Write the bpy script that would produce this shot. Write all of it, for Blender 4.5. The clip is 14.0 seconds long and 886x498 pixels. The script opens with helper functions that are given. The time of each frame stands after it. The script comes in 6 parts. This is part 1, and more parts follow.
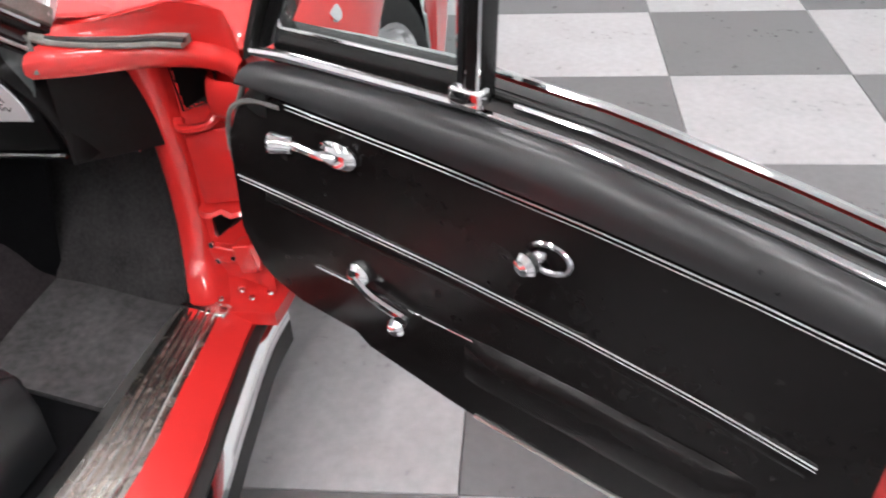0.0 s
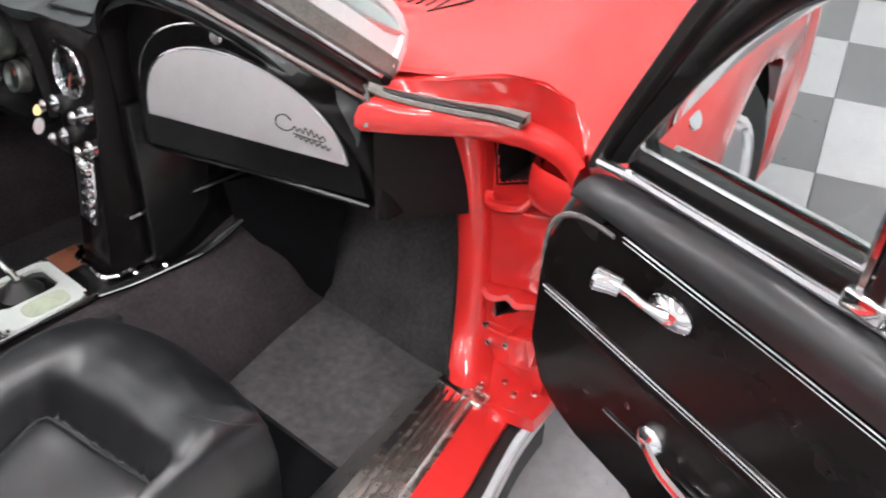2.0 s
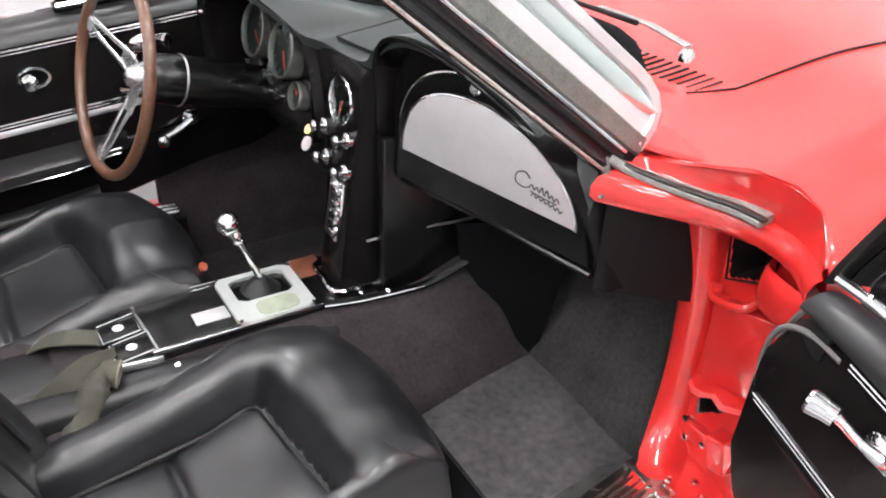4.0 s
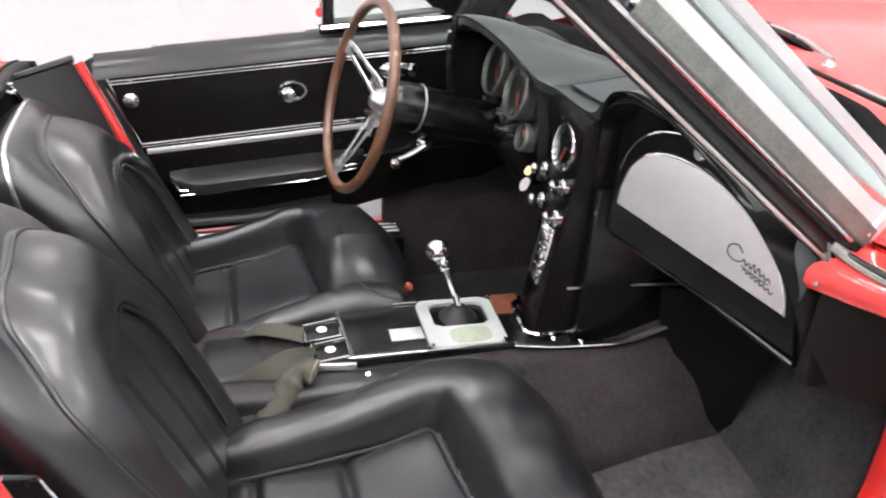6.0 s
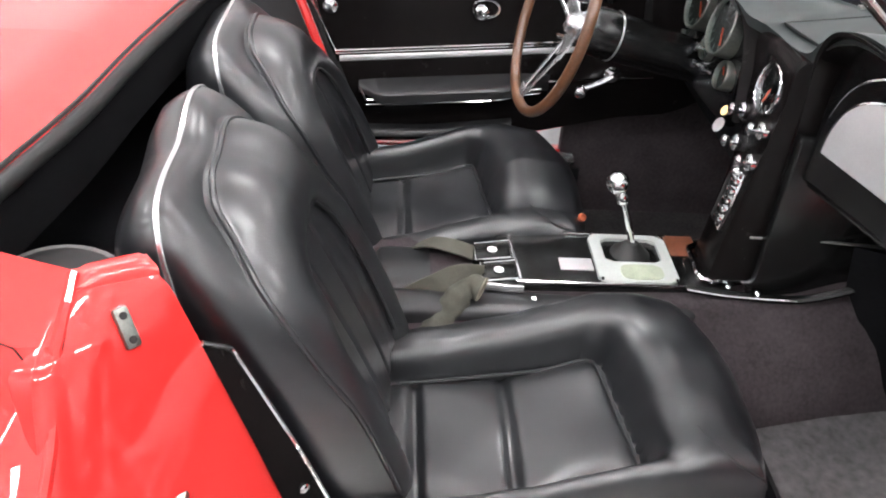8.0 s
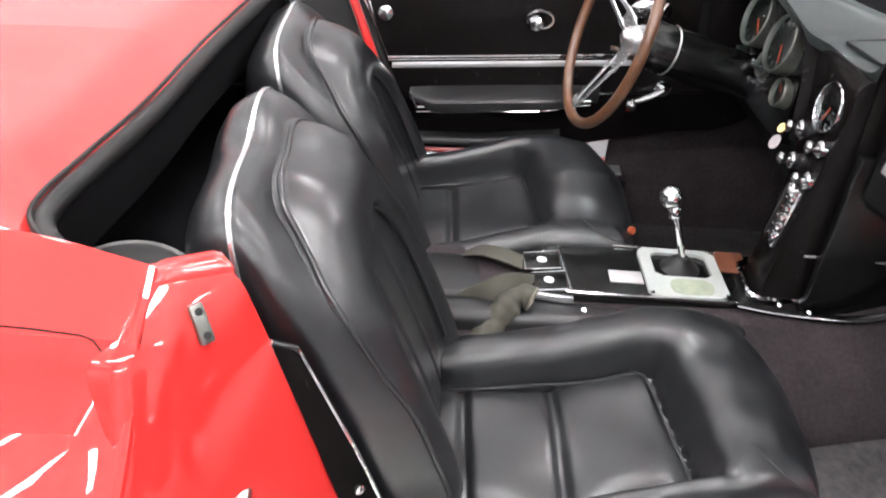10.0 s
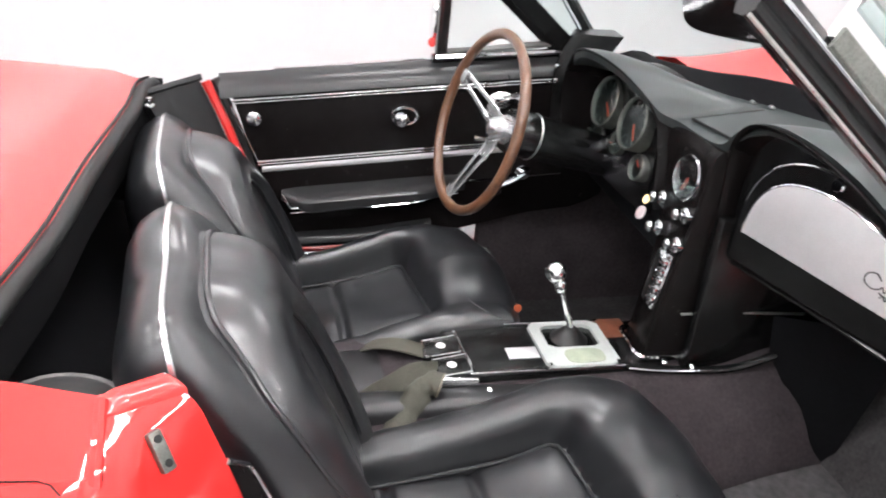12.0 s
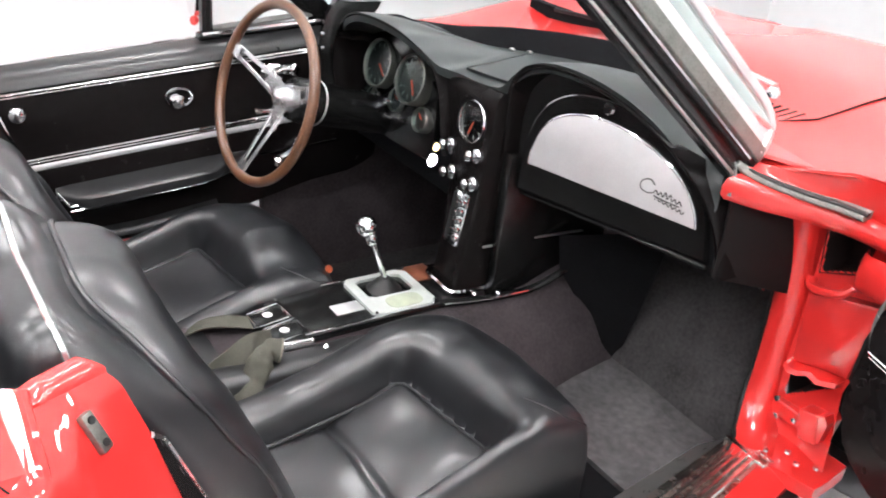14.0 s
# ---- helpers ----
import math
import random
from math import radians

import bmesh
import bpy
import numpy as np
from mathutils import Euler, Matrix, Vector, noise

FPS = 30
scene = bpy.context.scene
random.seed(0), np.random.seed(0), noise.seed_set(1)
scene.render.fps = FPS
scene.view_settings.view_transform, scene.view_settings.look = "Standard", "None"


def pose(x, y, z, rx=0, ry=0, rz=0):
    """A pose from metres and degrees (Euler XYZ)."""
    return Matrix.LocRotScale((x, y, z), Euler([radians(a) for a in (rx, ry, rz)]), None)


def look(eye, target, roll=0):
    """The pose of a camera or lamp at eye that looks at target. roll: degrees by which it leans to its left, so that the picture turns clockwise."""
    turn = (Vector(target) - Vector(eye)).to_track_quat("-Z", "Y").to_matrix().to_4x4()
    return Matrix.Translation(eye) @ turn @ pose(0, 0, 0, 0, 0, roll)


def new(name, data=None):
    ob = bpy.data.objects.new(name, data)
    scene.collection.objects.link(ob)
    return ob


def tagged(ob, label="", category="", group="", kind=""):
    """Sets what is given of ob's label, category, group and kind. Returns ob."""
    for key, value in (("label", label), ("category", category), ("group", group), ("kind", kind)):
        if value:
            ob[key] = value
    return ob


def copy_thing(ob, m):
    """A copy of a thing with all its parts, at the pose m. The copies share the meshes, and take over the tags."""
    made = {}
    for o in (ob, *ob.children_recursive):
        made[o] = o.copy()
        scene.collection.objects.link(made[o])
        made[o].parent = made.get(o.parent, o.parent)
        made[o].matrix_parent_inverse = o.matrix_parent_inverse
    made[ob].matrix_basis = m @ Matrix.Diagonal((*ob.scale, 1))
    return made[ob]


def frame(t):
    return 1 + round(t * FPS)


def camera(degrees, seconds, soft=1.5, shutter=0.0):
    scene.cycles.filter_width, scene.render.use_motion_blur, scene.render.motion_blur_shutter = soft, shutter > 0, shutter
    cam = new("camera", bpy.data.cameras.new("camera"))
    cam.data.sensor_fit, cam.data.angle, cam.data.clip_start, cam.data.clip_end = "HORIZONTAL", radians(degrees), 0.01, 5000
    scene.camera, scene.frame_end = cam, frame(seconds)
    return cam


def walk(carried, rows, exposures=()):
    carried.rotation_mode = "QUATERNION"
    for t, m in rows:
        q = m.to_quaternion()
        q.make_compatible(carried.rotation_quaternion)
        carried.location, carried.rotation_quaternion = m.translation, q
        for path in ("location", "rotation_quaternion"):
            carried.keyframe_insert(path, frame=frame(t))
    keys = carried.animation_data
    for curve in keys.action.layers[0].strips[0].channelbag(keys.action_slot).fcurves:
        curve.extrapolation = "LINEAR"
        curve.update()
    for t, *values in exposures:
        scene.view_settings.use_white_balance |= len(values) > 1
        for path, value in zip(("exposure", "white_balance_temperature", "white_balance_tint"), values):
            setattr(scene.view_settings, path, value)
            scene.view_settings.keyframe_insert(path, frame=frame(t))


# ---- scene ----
cam = camera(53.1, 14.0, 1.9, 0.4)
PATH = [
    (0, (1.571, -0.013, 1.32), (0.963, 1.505, 0.168), -3.1),
    (0.5, (1.5, 0.046, 1.34), (0.789, 1.51, 0.177), -2.0),
    (1, (1.437, 0.102, 1.353), (0.615, 1.503, 0.186), -0.5),
    (1.5, (1.384, 0.139, 1.365), (0.436, 1.47, 0.212), 0.7),
    (2, (1.353, 0.149, 1.37), (0.301, 1.408, 0.226), 1.6),
    (2.5, (1.334, 0.143, 1.376), (0.189, 1.312, 0.226), 2.4),
    (3, (1.323, 0.125, 1.389), (0.081, 1.218, 0.265), 2.8),
    (3.2, (1.329, 0.124, 1.384), (0.036, 1.188, 0.291), 3.2),
    (5.3, (1.392, 0.225, 1.411), (-0.184, 0.879, 0.369), 3.4),
    (5.5, (1.387, 0.209, 1.398), (-0.221, 0.813, 0.373), 3.8),
    (6, (1.385, 0.182, 1.402), (-0.275, 0.654, 0.39), 4.2),
    (6.5, (1.387, 0.152, 1.393), (-0.302, 0.519, 0.388), 4.5),
    (7, (1.385, 0.142, 1.39), (-0.293, 0.394, 0.332), 4.6),
    (7.5, (1.384, 0.131, 1.383), (-0.265, 0.313, 0.266), 4.9),
    (7.7, (1.385, 0.131, 1.379), (-0.25, 0.292, 0.239), 4.8),
    (9.8, (1.389, 0.091, 1.374), (-0.234, 0.169, 0.207), 5.5),
    (10, (1.392, 0.075, 1.374), (-0.247, 0.165, 0.232), 5.7),
    (10.5, (1.399, 0.029, 1.375), (-0.28, 0.168, 0.296), 5.8),
    (11, (1.4, -0.025, 1.376), (-0.305, 0.194, 0.353), 6.1),
    (11.5, (1.398, -0.05, 1.379), (-0.317, 0.29, 0.407), 6.2),
    (12, (1.398, -0.069, 1.379), (-0.305, 0.408, 0.445), 6.2),
    (12.5, (1.395, -0.105, 1.374), (-0.255, 0.528, 0.438), 6.2),
    (13, (1.388, -0.153, 1.368), (-0.197, 0.631, 0.435), 6.4),
    (13.5, (1.392, -0.221, 1.354), (-0.115, 0.719, 0.434), 6.6),
    (14, (1.41, -0.29, 1.341), (-0.031, 0.768, 0.444), 6.7),
]
walk(cam, [(t, look(eye, target, roll)) for t, eye, target, roll in PATH], [(0.0, 0.15, 6300, 12), (2.0, 0.40, 6300, 12), (3.0, 0.52, 6300, 12), (6.0, 0.64, 6300, 12), (11.0, 0.66, 6300, 12), (13.0, 0.74, 6300, 12), (14.0, 0.76, 6300, 12)])
TILE_O = (0.894, 3.148)
LAMP_E = 43.0
LAMPS = [(x, y) for x in (-1.2, 0.6, 2.4, 4.2) for y in (-3.2, -1.2, 0.8, 2.8)]

# ---- world and light ----
world = bpy.data.worlds.new("world")
scene.world = world
world.use_nodes = True
world.node_tree.nodes["Background"].inputs[0].default_value = (0.9, 0.95, 1.0, 1)
world.node_tree.nodes["Background"].inputs[1].default_value = 0.25


# ---- materials ----
def mat(name, color, rough=0.5, metal=0.0, coat=0.0, noise_scale=0, noise_amount=0.0, bump_scale=0, bump=0.0, rough_var=0.0, spec=0.5, coat_rough=0.03):
    """A principled material with colour variation, roughness variation and fine relief at real-world size."""
    m = bpy.data.materials.new(name)
    m.use_nodes = True
    nt = m.node_tree
    b = nt.nodes["Principled BSDF"]
    b.inputs["Base Color"].default_value = (*color, 1)
    b.inputs["Roughness"].default_value = rough
    b.inputs["Metallic"].default_value = metal
    b.inputs["Coat Weight"].default_value = coat
    b.inputs["Coat Roughness"].default_value = coat_rough
    b.inputs["Specular IOR Level"].default_value = spec
    tc = nt.nodes.new("ShaderNodeTexCoord")
    if noise_scale:
        n1 = nt.nodes.new("ShaderNodeTexNoise")
        n1.inputs["Scale"].default_value = noise_scale
        n1.inputs["Detail"].default_value = 6
        n2 = nt.nodes.new("ShaderNodeTexNoise")
        n2.inputs["Scale"].default_value = noise_scale * 9
        n2.inputs["Detail"].default_value = 3
        add = nt.nodes.new("ShaderNodeMath")
        add.operation = "ADD"
        nt.links.new(tc.outputs["Object"], n1.inputs["Vector"])
        nt.links.new(tc.outputs["Object"], n2.inputs["Vector"])
        nt.links.new(n1.outputs["Fac"], add.inputs[0])
        nt.links.new(n2.outputs["Fac"], add.inputs[1])
        ramp = nt.nodes.new("ShaderNodeMapRange")
        ramp.inputs["From Min"].default_value, ramp.inputs["From Max"].default_value = 0.6, 1.4
        ramp.inputs["To Min"].default_value, ramp.inputs["To Max"].default_value = 1 - noise_amount, 1 + noise_amount
        nt.links.new(add.outputs[0], ramp.inputs["Value"])
        mul = nt.nodes.new("ShaderNodeVectorMath")
        mul.operation = "SCALE"
        mul.inputs[0].default_value = color
        nt.links.new(ramp.outputs[0], mul.inputs["Scale"])
        nt.links.new(mul.outputs[0], b.inputs["Base Color"])
        if rough_var:
            rr = nt.nodes.new("ShaderNodeMapRange")
            rr.inputs["From Min"].default_value, rr.inputs["From Max"].default_value = 0.6, 1.4
            rr.inputs["To Min"].default_value, rr.inputs["To Max"].default_value = max(0.02, rough - rough_var), rough + rough_var
            nt.links.new(add.outputs[0], rr.inputs["Value"])
            nt.links.new(rr.outputs[0], b.inputs["Roughness"])
    if bump_scale:
        n3 = nt.nodes.new("ShaderNodeTexNoise")
        n3.inputs["Scale"].default_value = bump_scale
        n3.inputs["Detail"].default_value = 4
        bp = nt.nodes.new("ShaderNodeBump")
        bp.inputs["Strength"].default_value = bump
        bp.inputs["Distance"].default_value = 0.002
        nt.links.new(tc.outputs["Object"], n3.inputs["Vector"])
        nt.links.new(n3.outputs["Fac"], bp.inputs["Height"])
        nt.links.new(bp.outputs[0], b.inputs["Normal"])
    return m


RED = mat("red paint", (0.66, 0.026, 0.023), 0.42, coat=1.0, spec=0.25, noise_scale=3, noise_amount=0.03, bump_scale=900, bump=0.01)
RED.node_tree.nodes["Principled BSDF"].inputs["Coat IOR"].default_value = 1.65
VINYL = mat("black vinyl", (0.016, 0.016, 0.017), 0.30, noise_scale=6, noise_amount=0.12, bump_scale=60, bump=0.03, rough_var=0.03)
SEATV = mat("black seat vinyl", (0.0118, 0.0123, 0.0142), 0.38, noise_scale=5, noise_amount=0.15, bump_scale=420, bump=0.2, rough_var=0.06, spec=0.4, coat=0.9, coat_rough=0.25)
# soft stretched folds in the worn seat covers
seat_nt = SEATV.node_tree
fold = seat_nt.nodes.new("ShaderNodeTexNoise")
fold.inputs["Scale"].default_value = 11
fold.inputs["Detail"].default_value = 1.5
fold.inputs["Distortion"].default_value = 0.8
fold_bump = seat_nt.nodes.new("ShaderNodeBump")
fold_bump.inputs["Strength"].default_value = 0.09
fold_bump.inputs["Distance"].default_value = 0.006
seat_nt.links.new(seat_nt.nodes["Texture Coordinate"].outputs["Object"], fold.inputs["Vector"])
seat_nt.links.new(fold.outputs["Fac"], fold_bump.inputs["Height"])
seat_nt.links.new(fold_bump.outputs[0], seat_nt.nodes["Bump"].inputs["Normal"])
SCUFF = mat("scuffed dark stainless", (0.64, 0.58, 0.54), 0.26, 1.0, noise_scale=5, noise_amount=0.10, rough_var=0.04)
WORN = mat("worn stainless", (0.86, 0.83, 0.80), 0.22, 1.0, noise_scale=6, noise_amount=0.08, rough_var=0.06)
DASH = mat("black padded dash", (0.026, 0.031, 0.031), 0.36, noise_scale=8, noise_amount=0.15, bump_scale=90, bump=0.03, rough_var=0.04)
GLOSS = mat("black gloss paint", (0.006, 0.006, 0.006), 0.22, noise_scale=15, noise_amount=0.2, bump_scale=300, bump=0.05)
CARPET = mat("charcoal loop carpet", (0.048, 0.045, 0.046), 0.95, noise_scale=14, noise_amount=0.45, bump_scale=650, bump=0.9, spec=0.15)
# black carpet tone, also laid as painted shade under the passenger seat
DARK = mat("black carpet and seat shade", (0.006, 0.006, 0.007), 0.95, noise_scale=14, noise_amount=0.3, bump_scale=650, bump=0.8, spec=0.1)
CHROME = mat("chrome", (0.86, 0.86, 0.87), 0.07, 1.0, noise_scale=40, noise_amount=0.03, rough_var=0.04)
STEEL = mat("satin steel", (0.55, 0.55, 0.53), 0.32, 1.0, noise_scale=40, noise_amount=0.1, rough_var=0.08)
SPOKE = mat("bright stainless", (0.74, 0.74, 0.75), 0.24, 0.9, noise_scale=40, noise_amount=0.05)
ALLOY = mat("brushed aluminium", (0.72, 0.72, 0.73), 0.5, 0.6, noise_scale=30, noise_amount=0.05, bump_scale=1200, bump=0.08)
RUBBER = mat("black rubber", (0.008, 0.008, 0.008), 0.5, noise_scale=20, noise_amount=0.3, bump_scale=300, bump=0.1)
PALERUB = mat("pale chalky rubber", (0.27, 0.27, 0.25), 0.75, noise_scale=30, noise_amount=0.35, bump_scale=250, bump=0.2)
GREYRUB = mat("grey worn rubber seal", (0.13, 0.13, 0.125), 0.7, noise_scale=25, noise_amount=0.35, bump_scale=250, bump=0.2)
WOOD = mat("walnut rim", (0.115, 0.05, 0.024), 0.3, coat=0.6, noise_scale=25, noise_amount=0.4)
FACE = mat("gauge face", (0.01, 0.01, 0.01), 0.4, noise_scale=30, noise_amount=0.1)
NEEDLE = mat("orange needle", (0.75, 0.09, 0.04), 0.4)
WHITE = mat("white paint mark", (0.70, 0.70, 0.70), 0.5)
TICK = mat("pale dial mark", (0.22, 0.23, 0.22), 0.5, noise_scale=80, noise_amount=0.2)
PLATE = mat("pale satin shift plate", (0.62, 0.66, 0.64), 0.4, 0.35, noise_scale=25, noise_amount=0.08)
PATTERN = mat("faded green plate", (0.42, 0.47, 0.36), 0.42, 0.2, noise_scale=40, noise_amount=0.25)
PALEWEB = mat("pale hem thread", (0.20, 0.18, 0.14), 0.8, noise_scale=60, noise_amount=0.2)
WEB = mat("olive grey webbing", (0.062, 0.060, 0.046), 0.8, noise_scale=30, noise_amount=0.25, bump_scale=900, bump=0.5)
TYRE = mat("tyre rubber", (0.015, 0.015, 0.015), 0.75, noise_scale=20, noise_amount=0.3, bump_scale=200, bump=0.2)
WALL = mat("white painted wall", (0.66, 0.675, 0.68), 0.75, noise_scale=2, noise_amount=0.03, bump_scale=90, bump=0.08)
CEIL = mat("white ceiling paint", (0.80, 0.80, 0.79), 0.8, noise_scale=2, noise_amount=0.03, bump_scale=90, bump=0.08)
BROWN = mat("brown console veneer", (0.16, 0.055, 0.03), 0.35, noise_scale=30, noise_amount=0.3)
KEYM = mat("brass key", (0.6, 0.45, 0.2), 0.3, 1.0, noise_scale=40, noise_amount=0.1)
DULL = mat("dull worn steel", (0.25, 0.26, 0.24), 0.42, 0.9, noise_scale=30, noise_amount=0.3, rough_var=0.1)
KEYD = mat("dark script emblem", (0.09, 0.09, 0.09), 0.35, 0.6, noise_scale=60, noise_amount=0.2)
# pale metallic tint standing in for the white wall reflected by glass
GLINT = mat("pale glass reflection", (0.60, 0.68, 0.66), 0.12, 0.85, noise_scale=10, noise_amount=0.04)
FRAME = mat("satin bright frame", (0.72, 0.71, 0.71), 0.34, 0.7, noise_scale=20, noise_amount=0.05, rough_var=0.05)
ORANGE = mat("amber lens", (0.32, 0.07, 0.03), 0.3, noise_scale=60, noise_amount=0.2)
MAROON = mat("dark maroon loop carpet", (0.046, 0.038, 0.041), 0.95, noise_scale=14, noise_amount=0.4, bump_scale=650, bump=0.9, spec=0.15)
TRIM = mat("black trim card", (0.007, 0.0058, 0.0058), 0.24, noise_scale=5, noise_amount=0.2, bump_scale=80, bump=0.02, rough_var=0.05, spec=0.15)
RAIL = mat("matt black rail", (0.006, 0.006, 0.006), 0.55, noise_scale=12, noise_amount=0.3, bump_scale=200, bump=0.06, spec=0.22)
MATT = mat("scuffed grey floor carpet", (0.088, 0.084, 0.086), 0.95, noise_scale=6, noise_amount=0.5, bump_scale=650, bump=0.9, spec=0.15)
# near-black for joints, and for shade painted into pockets, vent slots and crease
GAP_SHADE = mat("dark joint and painted shade", (0.01, 0.004, 0.004), 0.9, noise_scale=20, noise_amount=0.3)


def tile_mat(name, color):
    m = mat(name, color, 0.32, noise_scale=4, noise_amount=0.16, bump_scale=160, bump=0.04, rough_var=0.08)
    nt = m.node_tree
    info = nt.nodes.new("ShaderNodeObjectInfo")
    rng = nt.nodes.new("ShaderNodeMapRange")
    rng.inputs["To Min"].default_value, rng.inputs["To Max"].default_value = 0.92, 1.08
    nt.links.new(info.outputs["Random"], rng.inputs["Value"])
    b = nt.nodes["Principled BSDF"]
    src = b.inputs["Base Color"].links[0].from_socket
    sc = nt.nodes.new("ShaderNodeVectorMath")
    sc.operation = "SCALE"
    nt.links.new(src, sc.inputs[0])
    nt.links.new(rng.outputs[0], sc.inputs["Scale"])
    nt.links.new(sc.outputs[0], b.inputs["Base Color"])
    return m


TILE_L = tile_mat("light grey tile", (0.43, 0.43, 0.44))
TILE_D = tile_mat("dark grey tile", (0.15, 0.15, 0.155))
GROUT = mat("tile joint", (0.1, 0.1, 0.1), 0.8, noise_scale=20, noise_amount=0.2)

GLASS = bpy.data.materials.new("clear glass")
GLASS.use_nodes = True
_nt = GLASS.node_tree
_nt.nodes.remove(_nt.nodes["Principled BSDF"])
_tr, _gl, _mx, _fr, _pw, _mr = (_nt.nodes.new(k) for k in ("ShaderNodeBsdfTransparent", "ShaderNodeBsdfGlossy", "ShaderNodeMixShader", "ShaderNodeLayerWeight", "ShaderNodeMath", "ShaderNodeMapRange"))
_tr.inputs[0].default_value = (0.88, 0.94, 0.93, 1)
_gl.inputs["Roughness"].default_value = 0.02
_fr.inputs["Blend"].default_value = 0.5
_pw.operation = "POWER"
_pw.inputs[1].default_value = 4.0
_mr.inputs["To Min"].default_value, _mr.inputs["To Max"].default_value = 0.05, 0.75
_nt.links.new(_fr.outputs["Facing"], _pw.inputs[0])
_nt.links.new(_pw.outputs[0], _mr.inputs["Value"])
_nt.links.new(_mr.outputs[0], _mx.inputs[0])
_nt.links.new(_tr.outputs[0], _mx.inputs[1])
_nt.links.new(_gl.outputs[0], _mx.inputs[2])
_nt.links.new(_mx.outputs[0], _nt.nodes["Material Output"].inputs[0])

LAMP = bpy.data.materials.new("light tube")
LAMP.use_nodes = True
_b = LAMP.node_tree.nodes["Principled BSDF"]
_b.inputs["Emission Color"].default_value = (1, 0.98, 0.95, 1)
_b.inputs["Emission Strength"].default_value = LAMP_E


# ---- mesh helpers ----
def V(*a):
    return Vector(a)


def mesh_object(name, bm, material, smooth=40):
    bmesh.ops.recalc_face_normals(bm, faces=bm.faces)
    me = bpy.data.meshes.new(name)
    bm.to_mesh(me)
    bm.free()
    me.materials.append(material)
    if smooth:
        me.shade_smooth()
        me.set_sharp_from_angle(angle=radians(smooth))
    return new(name, me)


def part(name, bm, material, parent, label="", smooth=40):
    ob = mesh_object(name, bm, material, smooth)
    ob.parent = parent
    if label:
        tagged(ob, label)
    return ob


def lerp(a, b, t):
    return a + (b - a) * t


def spl(pts, n, closed=False):
    """Catmull-Rom points through the given ones."""
    P = [Vector(p) for p in pts]
    k = len(P)
    segs = k if closed else k - 1
    out = []
    for i in range(n):
        f = i * segs / (n if closed else n - 1)
        s = min(int(f), segs - 1)
        t = f - s
        g = lambda j: P[j % k] if closed else P[max(0, min(k - 1, j))]
        a, b, c, d = g(s - 1), g(s), g(s + 1), g(s + 2)
        out.append(0.5 * ((2 * b) + (c - a) * t + (2 * a - 5 * b + 4 * c - d) * t * t + (3 * b - a - 3 * c + d) * t ** 3))
    return out


def loft(rings, bm=None, caps=True, closed=True):
    bm = bm or bmesh.new()
    vs = [[bm.verts.new(p) for p in r] for r in rings]
    for a, b in zip(vs, vs[1:]):
        n = len(a)
        for i in range(n if closed else n - 1):
            bm.faces.new((a[i], a[(i + 1) % n], b[(i + 1) % n], b[i]))
    if caps and closed:
        bm.faces.new(vs[0])
        bm.faces.new(vs[-1])
    return bm


def grid(f, nu, nv, bm=None):
    """A sheet f(u, v) with u and v from 0 to 1."""
    return loft([[Vector(f(i / nu, j / nv)) for j in range(nv + 1)] for i in range(nu + 1)], bm, False, False)


def slab(f, nu, nv, off, bm=None):
    """A closed slab between f(u, v) and the same shifted by off(u, v) or a vector."""
    rings = []
    for i in range(nu + 1):
        top = [Vector(f(i / nu, j / nv)) for j in range(nv + 1)]
        o = [Vector(off(i / nu, j / nv)) if callable(off) else Vector(off) for j in range(nv + 1)]
        rings.append(top + [p + q for p, q in reversed(list(zip(top, o)))])
    return loft(rings, bm)


def tube(pts, r, n=10, bm=None, closed=False, flat=1.0, up=(0, 0, 1)):
    """A round bar along points; r may be a list; flat squeezes it across the side direction."""
    P = [Vector(p) for p in pts]
    k = len(P)
    rings = []
    for i, p in enumerate(P):
        t = (P[(i + 1) % k] - P[i - 1]) if closed else (P[min(i + 1, k - 1)] - P[max(i - 1, 0)])
        t.normalize()
        a = t.cross(Vector(up))
        if a.length < 1e-4:
            a = t.cross(Vector((1, 0.1, 0)))
        a.normalize()
        b = a.cross(t)
        rr = r[i] if isinstance(r, (list, tuple)) else r
        rings.append([p + rr * (math.cos(h) * a + flat * math.sin(h) * b) for h in (2 * math.pi * j / n for j in range(n))])
    if closed:
        rings.append(rings[0])
        bm = loft(rings, bm, False)
        bmesh.ops.remove_doubles(bm, verts=bm.verts, dist=1e-6)
        return bm
    return loft(rings, bm)


def ribbon(pts, w, h, bm=None, up=(0, 0, 1)):
    """A flat bar of width w and height h along points."""
    P = [Vector(p) for p in pts]
    k = len(P)
    rings = []
    for i, p in enumerate(P):
        t = (P[min(i + 1, k - 1)] - P[max(i - 1, 0)]).normalized()
        a = t.cross(Vector(up)).normalized()
        b = a.cross(t)
        c = min(w, h) * 0.3
        q = [(-w / 2, -h / 2 + c), (-w / 2 + c, -h / 2), (w / 2 - c, -h / 2), (w / 2, -h / 2 + c), (w / 2, h / 2 - c), (w / 2 - c, h / 2), (-w / 2 + c, h / 2), (-w / 2, h / 2 - c)]
        rings.append([p + x * a + y * b for x, y in q])
    return loft(rings, bm)


